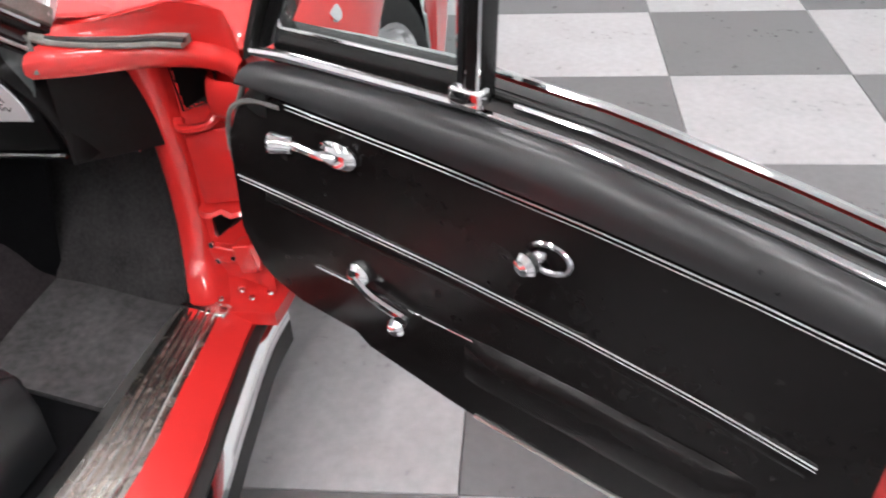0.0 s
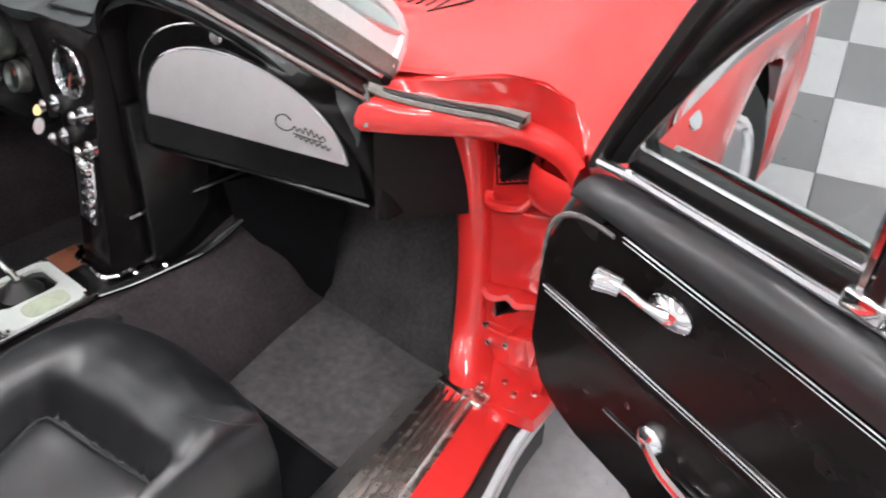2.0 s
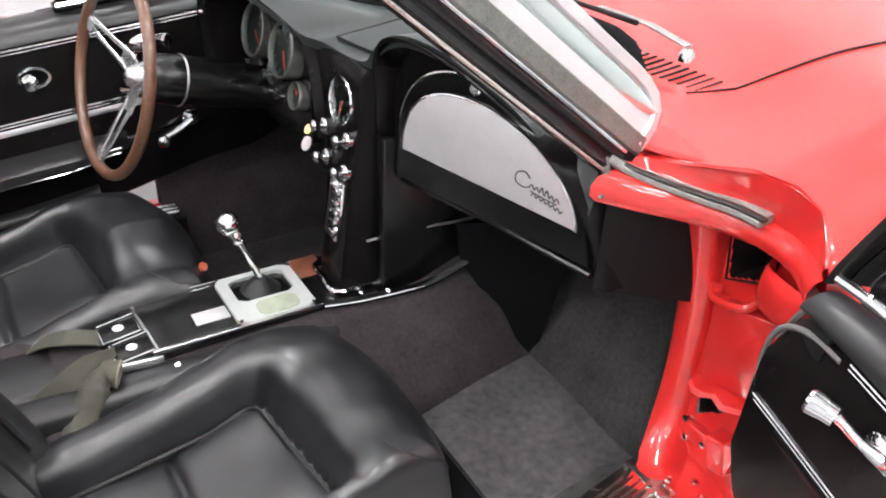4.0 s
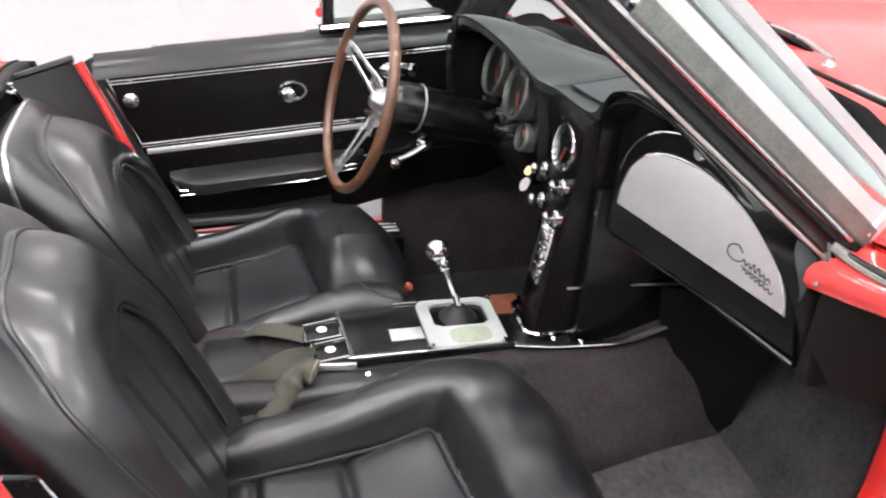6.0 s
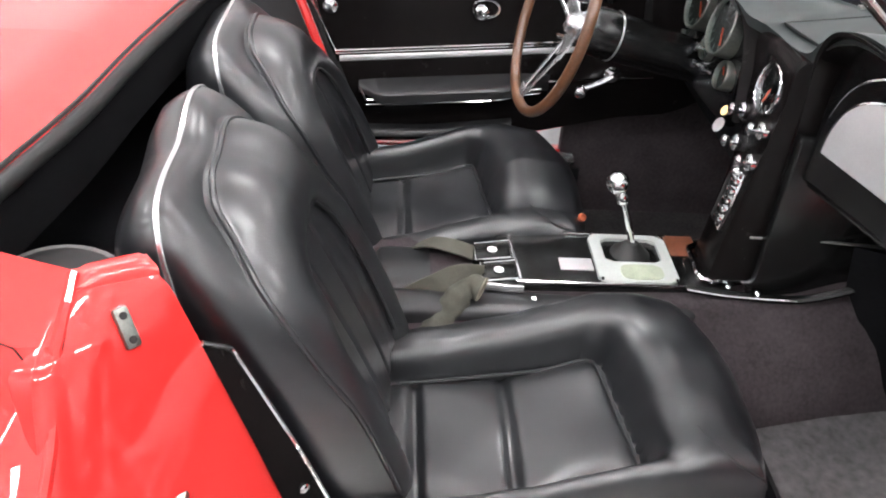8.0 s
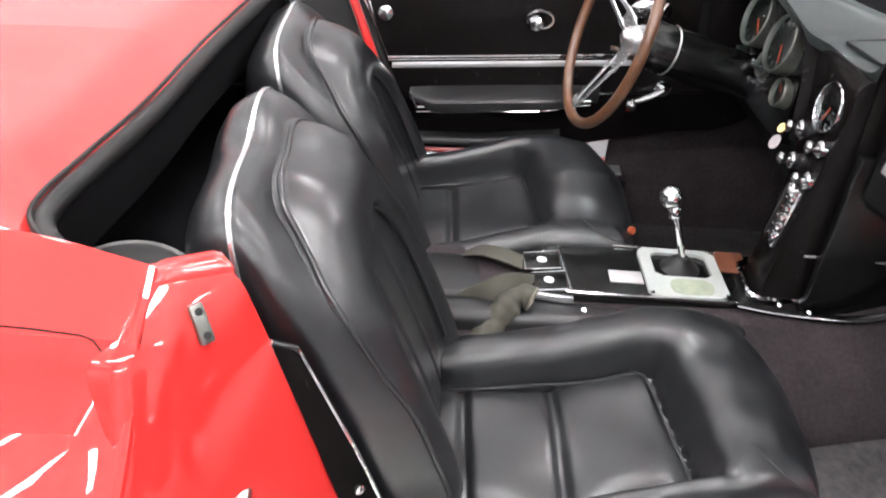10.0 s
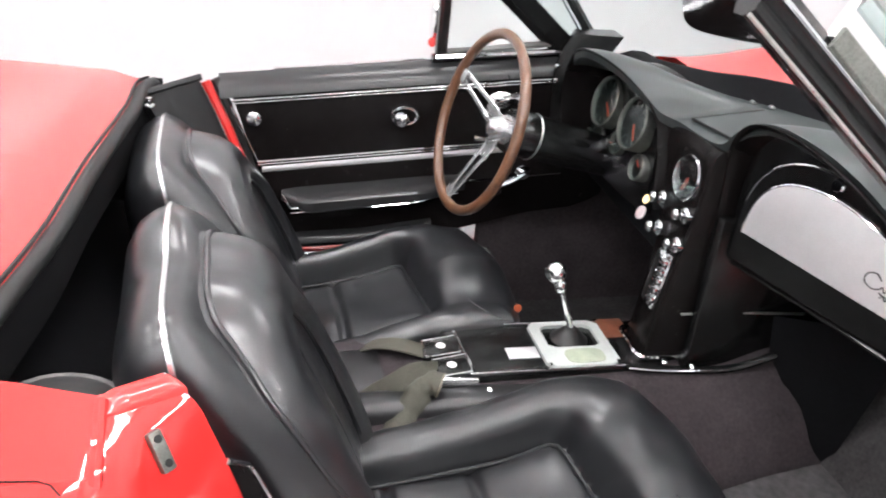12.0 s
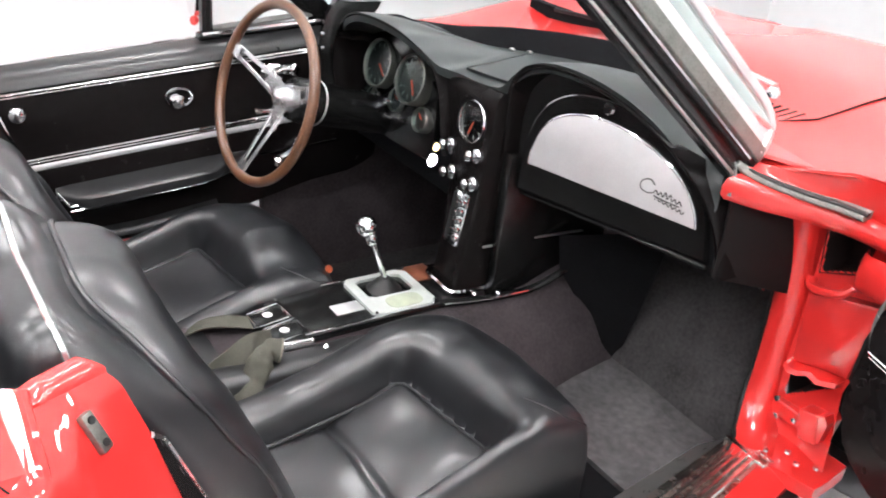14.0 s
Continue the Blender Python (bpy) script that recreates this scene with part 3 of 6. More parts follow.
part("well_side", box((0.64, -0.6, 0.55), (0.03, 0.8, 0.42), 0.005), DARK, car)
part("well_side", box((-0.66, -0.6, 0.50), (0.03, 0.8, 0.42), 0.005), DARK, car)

dome = part("well_drum", lathe([(0.088, 0.0), (0.088, 0.05), (0.082, 0.062), (0.06, 0.07), (0.001, 0.078)], (0.51, -0.265, 0.612), (0.15, 0.1, 1), 32), RUBBER, car, "black padded drum in the luggage well")
part("piping", lathe([(0.087, 0.055), (0.092, 0.058), (0.087, 0.061)], (0.51, -0.265, 0.612), (0.15, 0.1, 1), 32), GREYRUB, dome)
for x, y in ((-0.397, -0.514), (-0.268, -0.648), (-0.45, -0.215)):
    part("deck_pin", lathe([(0.011, 0), (0.010, 0.003), (0.004, 0.004), (0.004, 0.012), (0.006, 0.014), (0.006, 0.018), (0.001, 0.019)], (x, y, zl(x, 0.757) + 0.038 * min(1.0, max(0.0, lin(x, OPEN) - y) / 0.075) - 0.012), (0, 0, 1), 14), CHROME, car, "chrome deck pin")
# door jamb behind the passenger seat
def jamb(u, v):
    inner = [(0, V(0.592, -0.118, 0.772)), (0.06, V(0.600, -0.100, 0.755)), (0.25, V(0.607, -0.072, 0.68)), (0.6, V(0.60, 0.0, 0.45)), (1, V(0.61, 0.07, 0.25))]
    outer = [(0, V(0.628, -0.200, 0.772)), (0.06, V(0.665, -0.208, 0.758)), (0.16, V(0.72, -0.215, 0.735)), (0.22, V(0.745, -0.212, 0.695)), (0.35, V(0.80, -0.20, 0.6)), (0.65, V(0.86, -0.17, 0.4)), (1, V(0.87, -0.10, 0.22))]
    a, b = (sum((lin(min(1.0, max(0.0, u + 0.008 * k)), line) for k in range(-3, 4)), V(0, 0, 0)) / 7 for line in (inner, outer))
    p = lerp(a, b, v)
    c1, c2 = lin(u, [(0, 0.60), (0.15, 0.66), (0.27, 0.74), (1, 0.76)]), lin(u, [(0, 0.83), (0.12, 0.88), (0.18, 0.905), (1, 0.92)])
    crest = flow(v, [(c1 - 0.22, 0), (c1 - 0.16, 0.06), (c1 - 0.05, 0.86), (c1, 1), (c1 + 0.05, 0.95), (c1 + 0.10, 0.85), (c2 - 0.03, 0.97), (c2, 1), (c2 + 0.03, 0.8), (c2 + 0.07, 0.2), (1.01, 0)])
    return p + V(0.35, 0.75, 0.2) * 0.006 * crest * pw(u, [(0.0, 0.1), (0.14, 1), (1, 1)])


part("door_jamb", slab(jamb, 70, 90, (-0.02, -0.05, -0.02)), RED, car, "glossy red rear door jamb with ridges", 60)
rings = []
for k in range(19):
    v = k / 18
    p = jamb(0.0, v)
    e = min(1.0, max(0.05, (0.95 - v) / 0.25), 0.35 + v / 0.15)
    rings.append([p + V(0.003, 0.005, -0.012), p + V(0, 0.004, 0.002), p + V(-0.004, 0.002, 0.009 * e), p + V(-0.010, -0.003, 0.013 * e), p + V(-0.022, -0.012, 0.012 * e), p + V(-0.030, -0.016, 0.002), p + V(-0.03, -0.025, -0.02)])
part("jamb_cap", loft(rings), RED, car, "", 50)
st, sb = V(0.637, -0.148, 0.748), V(0.652, -0.134, 0.716)
lj = (sb - st).normalized()
nj = V(0.62, 0.55, 0.55)
nj = (nj - lj * nj.dot(lj)).normalized()
rot = Matrix((nj.cross(lj), nj, lj)).transposed()
sc_ = lerp(st, sb, 0.5) + nj * 0.004
striker = part("striker", box(sc_, (0.017, 0.010, 0.047), 0.003, rot=rot), DULL, car, "worn steel striker plate with two holes")
for s in (-0.014, 0.014):
    part("screw_hole", lathe([(0.0045, 0), (0.0045, 0.0015), (0.001, 0.0016)], sc_ + nj * 0.005 + lj * s, nj, 12), RUBBER, striker)
part("latch_bolt", box((0.70, -0.10, 0.50), (0.045, 0.03, 0.045), 0.008), STEEL, car, "steel latch bolt on the jamb")
bm = loft([[a + V(0, 0, 0), a + V(0.004, 0.004, 0), b + V(0.004, 0.004, 0), b] for a, b in ((V(0.604, -0.075, 0.676), V(0.565, -0.052, 0.632)), (V(0.603, -0.02, 0.5), V(0.562, 0.03, 0.45)), (V(0.612, 0.05, 0.28), V(0.562, 0.10, 0.26)))])
trimp = part("quarter_trim", bm, TRIM, car, "black quarter trim panel with chrome edge")
part("trim_edge", tube([V(0.607, -0.072, 0.678), V(0.567, -0.048, 0.636), V(0.565, -0.04, 0.62), V(0.565, 0.032, 0.452), V(0.565, 0.10, 0.27)], 0.004, 8), CHROME, trimp)
for p in (V(0.570, -0.046, 0.585), V(0.578, 0.035, 0.40)):
    part("screw", lathe([(0.008, 0), (0.008, 0.003), (0.004, 0.006), (0.001, 0.0065)], p + V(0.006, 0.003, 0), (0.8, 0.6, 0.1), 14), CHROME, trimp)

# driver side jamb
JL = spl([(-0.603, -0.102, 0.728), (-0.592, -0.062, 0.64), (-0.578, -0.022, 0.54), (-0.562, 0.018, 0.44), (-0.555, 0.07, 0.30)], 16)
part("door_jamb", ribbon([p + V(0.004, -0.002, 0) for p in JL], 0.020, 0.016, up=(1, 0.3, 0)), RED, car, "red edge of the far door jamb")
part("jamb_seal", tube([p + V(-0.004, 0.018, 0.004) for p in JL], 0.011, 8), RUBBER, car, "black rubber door seal")
TL = spl([(-0.55, -0.235, 0.705), (-0.535, -0.19, 0.62), (-0.52, -0.15, 0.50), (-0.50, -0.10, 0.30)], 16)
bm = loft([[a + V(-0.02, -0.016, 0.0), a + V(-0.002, -0.017, 0.002), lerp(a, b, 0.5) + V(-0.004, 0.0, 0.004), b + V(0.0, 0, 0), b + V(-0.03, -0.02, 0)] for a, b in zip(JL, TL)])
trim_d = part("quarter_trim", bm, VINYL, car, "black vinyl quarter trim")
part("piping", tube([lerp(JL[0], TL[0], t) + V(-0.002, -0.012 * (1 - t), 0.008) for t in (0, 0.2, 0.4, 0.6, 0.8, 1)], 0.008, 8), VINYL, trim_d)

for name, x0, x1, z0, z1, m, lab in (("sill", -0.70, -0.60, 0.235, 0.292, RED, "glossy red door sill"), ("sill_plate", -0.60, -0.525, 0.288, 0.282, CHROME, "ribbed chrome sill scuff plate"), ("sill_trim", -0.525, -0.50, 0.28, 0.09, DARK, "")):
    part(name, loft([[V(x0, y, z0), V(lerp(x0, x1, 0.5), y, lerp(z0, z1, 0.5) + 0.003), V(x1, y, z1), V(x1, y, z1 - 0.03), V(x0, y, z0 - 0.03)] for y in (-0.1, 0.2, 0.45, 0.60, 1.2 if name == "sill" else 0.62)]), m, car, lab)
for k in range(3):
    part("sill_rib", tube([V(-0.585 + 0.018 * k, -0.05, 0.29), V(-0.585 + 0.018 * k, 0.61, 0.29)], 0.004, 6), CHROME, car)
part("body_side", box((-0.66, 0.5, 0.17), (0.12, 1.4, 0.16), 0.02), RED, car)

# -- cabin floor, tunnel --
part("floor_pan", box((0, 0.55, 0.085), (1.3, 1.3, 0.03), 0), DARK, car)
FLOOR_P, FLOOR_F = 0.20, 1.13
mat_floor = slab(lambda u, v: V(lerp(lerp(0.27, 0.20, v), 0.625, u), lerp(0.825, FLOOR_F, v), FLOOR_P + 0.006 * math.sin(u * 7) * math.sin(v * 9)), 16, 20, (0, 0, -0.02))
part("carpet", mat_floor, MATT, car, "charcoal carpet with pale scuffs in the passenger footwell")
# near-black sheet that puts the shade below the seat into colour
part("seat_shade", box((0.42, 0.53, FLOOR_P - 0.02), (0.40, 0.59, 0.02), 0.004), DARK, car, "dark sheet for the shade under the passenger seat")
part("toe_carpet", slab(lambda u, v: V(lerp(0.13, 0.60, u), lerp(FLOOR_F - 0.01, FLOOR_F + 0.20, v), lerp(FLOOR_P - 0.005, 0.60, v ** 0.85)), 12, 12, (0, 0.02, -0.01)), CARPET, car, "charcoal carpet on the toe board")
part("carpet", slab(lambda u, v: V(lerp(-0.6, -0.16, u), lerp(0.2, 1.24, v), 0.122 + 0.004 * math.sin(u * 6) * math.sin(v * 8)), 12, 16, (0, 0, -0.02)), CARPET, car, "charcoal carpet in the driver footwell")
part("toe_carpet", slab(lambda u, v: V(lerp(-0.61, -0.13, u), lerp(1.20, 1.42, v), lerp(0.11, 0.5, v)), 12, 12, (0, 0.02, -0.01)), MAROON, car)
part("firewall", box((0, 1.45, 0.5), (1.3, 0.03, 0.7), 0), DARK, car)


def tun(y):
    r = lin(y, [(0.3, 0.275), (0.85, 0.255), (1.13, 0.216), (1.4, 0.20)])
    dz = lin(y, [(0.0, -0.04), (0.3, -0.01), (0.7, 0.0), (0.9, 0.012), (1.0, 0.05), (1.42, 0.16)])
    p = [(r + 0.005, 0.10), (r, 0.195), (r - 0.02, 0.225), (lerp(r, 0.10, 0.6), 0.29), (0.105, 0.338), (0.09, 0.347), (-0.13, 0.347), (-0.16, 0.31), (-0.20, 0.22), (-0.22, 0.09)]
    return [V(x, y, z + (dz if z > 0.23 else 0)) for x, z in p]


part("tunnel", loft([tun(y) for y in (0.0, 0.3, 0.5, 0.7, 0.85, 0.93, 1.0, 1.1, 1.25, 1.42)]), MAROON, car, "carpeted transmission tunnel")
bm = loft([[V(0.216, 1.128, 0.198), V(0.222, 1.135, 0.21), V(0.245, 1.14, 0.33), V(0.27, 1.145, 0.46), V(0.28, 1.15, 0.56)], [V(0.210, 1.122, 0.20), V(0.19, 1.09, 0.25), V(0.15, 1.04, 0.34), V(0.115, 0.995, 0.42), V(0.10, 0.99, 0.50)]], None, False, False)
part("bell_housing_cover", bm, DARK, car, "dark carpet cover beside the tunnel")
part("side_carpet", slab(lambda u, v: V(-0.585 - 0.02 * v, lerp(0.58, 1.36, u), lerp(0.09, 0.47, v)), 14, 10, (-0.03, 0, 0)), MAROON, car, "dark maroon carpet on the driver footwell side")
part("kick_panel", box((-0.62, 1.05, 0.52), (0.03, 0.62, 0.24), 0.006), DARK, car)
part("screw", lathe([(0.006, 0), (0.005, 0.004), (0.001, 0.005)], (0.560, 1.09, 0.585), (0, -1, 0.2), 10), CHROME, car)

# -- console --
con = part("console", box((-0.03, 0.585, 0.345), (0.17, 0.45, 0.035), 0.01, 3), GLOSS, car, "black centre console with bright edging")
for x in (-0.113, 0.054):
    part("edging", ribbon([V(x, 0.39, 0.364), V(x, 0.72, 0.364)], 0.006, 0.004), CHROME, con)
part("crosspiece", ribbon([V(-0.113, 0.39, 0.364), V(0.054, 0.40, 0.364)], 0.006, 0.004), CHROME, con)
part("badge_plate", box((-0.004, 0.515, 0.3645), (0.038, 0.066, 0.003), 0.001), ALLOY, con, "small pale instruction plate")
part("veneer", box((-0.08, 0.745, 0.3635), (0.07, 0.06, 0.003), 0.001), BROWN, con, "brown veneer strip")
# shift plate with its opening
out = [(-0.105, 0.565), (-0.09, 0.552), (0.04, 0.552), (0.055, 0.57), (0.055, 0.69), (0.04, 0.71), (-0.09, 0.71), (-0.105, 0.69)]
hole = [(-0.09, 0.59), (-0.08, 0.575), (-0.02, 0.575), (-0.01, 0.59), (-0.01, 0.675), (-0.02, 0.69), (-0.08, 0.69), (-0.09, 0.675)]
bm = loft([[V(x, y, z) for x, y in pts] for pts, z in ((hole, 0.362), (hole, 0.370), (out, 0.370), (out, 0.362))], None, False)
splate = part("shift_plate", bm, PLATE, car, "pale satin metal shift plate with engraved pattern")
part("pattern_plate", plate([(0.024 * math.copysign(abs(math.cos(a)) ** 0.6, math.cos(a)), 0.042 * math.copysign(abs(math.sin(a)) ** 0.6, math.sin(a))) for a in (2 * math.pi * k / 28 for k in range(28))], 0.002, place=(0.024, 0.640, 0.370)), PATTERN, splate, "faded green shift pattern plate")
for k in range(4):
    part("screw", lathe([(0.004, 0), (0.003, 0.003), (0.001, 0.0032)], ((-0.099, 0.558, 0.37), (0.048, 0.558, 0.37), (0.048, 0.703, 0.37), (-0.099, 0.703, 0.37))[k], (0, 0, 1), 8), CHROME, splate)
part("shift_boot", lathe([(0.05, 0.352), (0.045, 0.358), (0.03, 0.372), (0.018, 0.385), (0.012, 0.39)], (-0.05, 0.632, 0), (0, 0, 1), 20), RUBBER, car, "black rubber shifter boot")
stick = [V(-0.05, 0.635, 0.375), V(-0.052, 0.615, 0.44), V(-0.057, 0.59, 0.50)]
shifter = part("shift_lever", tube(spl(stick, 10), [0.007] * 10, 10), CHROME, car, "chrome shift lever with ball knob")
part("collar", lathe([(0.010, 0), (0.013, 0.004), (0.013, 0.02), (0.009, 0.026)], (-0.0555, 0.598, 0.478), (-0.1, -0.3, 1), 14), CHROME, shifter)
part("knob", lathe([(0.023 * math.sin(a), -0.023 * math.cos(a)) for a in (math.pi * k / 12 for k in range(13))], (-0.059, 0.581, 0.521), (-0.1, -0.3, 1), 20), CHROME, shifter, "polished chrome ball knob")

# seat belt buckles and webbing
for bx, by, s in ((-0.045, 0.352, 1), (0.022, 0.36, -1)):
    belt = part("seat_belt", box((bx, by, 0.352), (0.062, 0.075, 0.02), 0.006, rot=Euler((radians(8), 0, radians(-6))).to_matrix()), GLOSS, car, "black seat belt buckle with white emblem")
    part("emblem", lathe([(0.010, 0), (0.010, 0.0012)], (bx, by, 0.3635), (0, 0, 1), 16), WHITE, belt)
    rim = [V(bx + a * 0.029, by + b * 0.034, 0.3625 + b * 0.005) for a, b in ((-1, -1), (1, -1), (1, 1), (-1, 1), (-1, -1))]
    part("buckle_rim", tube(rim, 0.0016, 6), CHROME, belt)
    part("buckle_edge", ribbon([V(bx - 0.028, by + 0.0, 0.35) + V(0, 0.042, 0), V(bx + 0.028, by + 0.042, 0.352)], 0.014, 0.014), CHROME, belt)
part("webbing", ribbon(spl([(0.03, 0.33, 0.35), (0.05, 0.28, 0.365), (0.06, 0.24, 0.35), (0.055, 0.2, 0.32), (0.06, 0.16, 0.29)], 20), 0.048, 0.004, up=(0.8, 0, 0.6)), WEB, car, "olive grey seat belt webbing")
part("buckle_tongue", box((0.059, 0.368, 0.350), (0.010, 0.076, 0.016), 0.003, rot=Euler((0, 0, radians(-6))).to_matrix()), SPOKE, belt, "bright steel buckle side")
part("buckle_tongue", box((0.074, 0.362, 0.332), (0.016, 0.045, 0.008), 0.003, rot=Euler((0, radians(20), radians(-6))).to_matrix()), STEEL, belt)
part("screw", lathe([(0.006, 0), (0.005, 0.003), (0.001, 0.004)], (0.082, 0.424, 0.342), (0.6, -0.2, 0.7), 10), CHROME, con)
# belt sleeve: a limp cuff, open at its top
path = spl([(0.088, 0.322, 0.366), (0.082, 0.306, 0.368), (0.085, 0.288, 0.358), (0.100, 0.270, 0.340), (0.118, 0.252, 0.318), (0.135, 0.232, 0.300), (0.150, 0.212, 0.285)], 30)
rings = []
for i, p in enumerate(path):
    r = 0.023 + 0.003 * math.sin(i * 0.55 + 1) + 0.0015 * math.sin(i * 1.7)
    way = (path[min(i + 1, 29)] - path[max(i - 1, 0)]).normalized()
    e1 = way.cross(V(0.3, 0.2, 1)).normalized()
    e2 = way.cross(e1)
    flat = lin(i, [(0, 0.85), (8, 0.75), (20, 0.6), (29, 0.25)])
    rings.append([p + (e1 * math.cos(a) + e2 * math.sin(a) * flat) * r * (1 + 0.06 * math.sin(2 * a + 0.5 * i) + 0.03 * math.sin(5 * a + 0.9 * i)) for a in (2 * math.pi * k / 28 for k in range(28))])
hollow = [[lerp(q, sum(ring, V(0, 0, 0)) / 28, 0.12) for q in ring] for ring in rings[6::-1]]
sleeve = part("webbing", loft(hollow + rings), WEB, car, "crumpled olive grey belt sleeve", 180)
part("sleeve_hem", tube(rings[0], 0.0022, 6, closed=True), PALEWEB, sleeve, "pale stitched hem")
part("webbing", ribbon(spl([(-0.045, 0.32, 0.352), (-0.06, 0.27, 0.36), (-0.09, 0.23, 0.345), (-0.12, 0.19, 0.31)], 16), 0.046, 0.004), WEB, car)
part("tunnel_trim", box((0.085, 0.42, 0.30), (0.07, 0.64, 0.085), 0.02, 3), VINYL, car, "black vinyl trim beside the console")
part("console_box", box((-0.03, 0.22, 0.30), (0.15, 0.2, 0.06), 0.02, 3), VINYL, car, "black padded cover behind the console")

# -- seats --
def seat(dx, dy, dz, dyb=0.0, dzb=0.0):
    cx = 0.325 + dx
    W, Y0, Y1 = (0.232 if dx == 0 else 0.212), 0.10 + dy, 0.752 + dy
    px0, py1 = 0.149 if dx == 0 else 0.136, 0.535 + dy
    pc, WR = (0.045, 0.246) if dx == 0 else (0.0, W)

    def plan(u, v):
        a, b = 2 * u - 1, v
        x = (W if a < 0 else WR) * a * (1 - (0.16 if a < 0 else 0.07) * max(0, (b - 0.7) / 0.3) ** 2 - 0.05 * (1 - b))
        y = lerp(Y0, Y1, b) - (0.085 * a * a if a < 0 else 0.035 * a ** 3) * b
        return x, y

    def height(x, y, edge):
        """Surface height: a sunken pleated panel inside a U-shaped bolster."""
        qx, qy = abs(x - pc) - px0, y - (py1 + 0.11 * x)
        r = 0.03
        ax, ay = max(qx + r, 0), max(qy + r, 0)
        dist = math.hypot(ax, ay) + min(max(qx + r, qy + r), 0) - r
        zp = flow(y - dy, [(0.09, 0.232), (0.36, 0.272), (0.56, 0.325), (0.78, 0.325)])
        if dist <= 0:
            pil = 0.016 * (1 - math.exp(dist / 0.022))
            for s in (0.20, 0.355):
                g = (y - dy - s) / 0.011
                pil -= 0.010 * math.exp(-g * g)
            pil += 0.004 * math.sin(x * 31 + 1) * math.sin((y - dy) * 23)
            return zp + pil
        s = dist / (dist + edge + 1e-6)
        hc = flow(y - dy, [(0.1, 0.055), (0.35, 0.076), (0.6, 0.090), (0.8, 0.08)])
        if dx and x > 0:
            hc *= 0.55 if y < py1 else lerp(0.55, 1.0, max(0.0, 1 - x / px0))
        f = flow(s, [(0, 0.0), (0.06, 0.42), (0.13, 0.74), (0.22, 0.92), (0.34, 0.99), (0.45, 1.0), (0.60, 0.98), (0.76, 0.88), (0.88, 0.64), (0.95, 0.30), (1, -0.25)])
        z = zp + hc * f
        # puckers at the panel's front corners
        for sg in (-1, 1):
            ox, oy = sg * (x - pc) - px0 + 0.012, y - (py1 + 0.11 * x) + 0.012
            along, across = (ox + oy) * 0.7071, (ox - oy) * 0.7071
            if along > 0:
                z -= 0.0035 * math.exp(-(across / (0.008 + 0.10 * along)) ** 2) * math.exp(-along / 0.045)
                z += 0.001 * math.exp(-((across - 0.018) / 0.012) ** 2) * math.exp(-along / 0.05)
        z += 0.0022 * math.sin(x * 47 + y * 29) * math.sin(y * 38 - x * 17)
        return z

    def top(u, v):
        x, y = plan(u, v)
        e = min((W if u < 0.5 else WR) * (1 - abs(2 * u - 1)), (Y1 - Y0) * (1 - v))
        return V(cx + x, y, height(x, y, e) + dz)

    def off(u, v):
        p = top(u, v)
        return V(0, 0, 0.205 + dz - p.z)

    s = part("seat", slab(top, 130, 170, off), SEATV, car, "black vinyl bucket seat with bright back strip", 60)

    def on(x, y, up=0.001):
        e = min((W if x < 0 else WR) - abs(x), (Y1 - y))
        return V(cx + x, y, height(x, y, max(e, 0)) + dz + up)

    edge = [(-px0, Y0 + 0.08), (-px0, py1 - 0.12), (-px0, py1 - 0.03), (-px0 + 0.009, py1 - 0.009), (-px0 + 0.03, py1), (0, py1), (px0 - 0.03, py1), (px0 - 0.009, py1 - 0.009), (px0, py1 - 0.03), (px0, py1 - 0.12), (px0, Y0 + 0.08)]
    part("piping", tube(spl([on(pc + x * 0.965, y - 0.006 + 0.11 * x * max(0, 1 - (py1 - y) / 0.1), 0.003) for x, y in edge], 90), 0.0035, 6), SEATV, s)
    for sg in (1,):
        line = spl([(0.5 + sg * 0.30, 0.80, 0), (0.5 + sg * 0.37, 0.83, 0), (0.5 + sg * 0.43, 0.885, 0), (0.5 + sg * 0.455, 0.94, 0), (0.5 + sg * 0.465, 0.985, 0)], 24)
        part("seam", tube([top(p.x, p.y) + V(0, 0, -0.0006) for p in line], 0.0024, 6), SEATV, s)
    # backrest: rings of a rounded outline, set back along a curved spine
    bx, zb, zt = cx - 0.012, 0.27 + dz, 0.775 + dzb

    def spine(z):
        return flow(z - dzb, [(0.25, 0.118), (0.45, 0.046), (0.64, -0.024), (0.71, -0.050), (0.78, -0.074), (0.82, -0.082), (0.87, -0.086)]) + dyb

    def ring(sc, d, n=168, drop=0.0):
        pts = []
        zm = 0.575 + dzb
        for k in range(n):
            t = 2 * math.pi * k / n
            c, s_ = math.cos(t), math.sin(t)
            if s_ >= 0:
                r = (abs(c) ** 4.5 + abs(s_) ** 4.5) ** (-1 / 4.5)
                x, z = 0.205 * c * r, zm + (zt - drop - zm) * s_ * r * lerp(1, sc, 1.0)
            else:
                r = (abs(c) ** 8 + abs(s_) ** 8) ** -0.125
                x, z = (0.205 + 0.012 * -s_) * c * r, zm + (zm - zb) * s_ * r * lerp(1, sc, 0.6)
            x *= sc
            if sc < 0.7:
                x *= 1 - 0.12 * max(0.0, -s_)
            k_ = lin(z - dzb, [(0.62, 1.0), (0.69, 0.87), (0.74, 0.79), (0.78, 0.76)])
            dd = min(d, 0.104) * k_ + max(d - 0.104, 0) if d > 0 else d * lin(z - dzb, [(0.62, 1.0), (0.80, 0.7)])
            pts.append(V(bx + x, spine(z) - dd, z))
        return pts

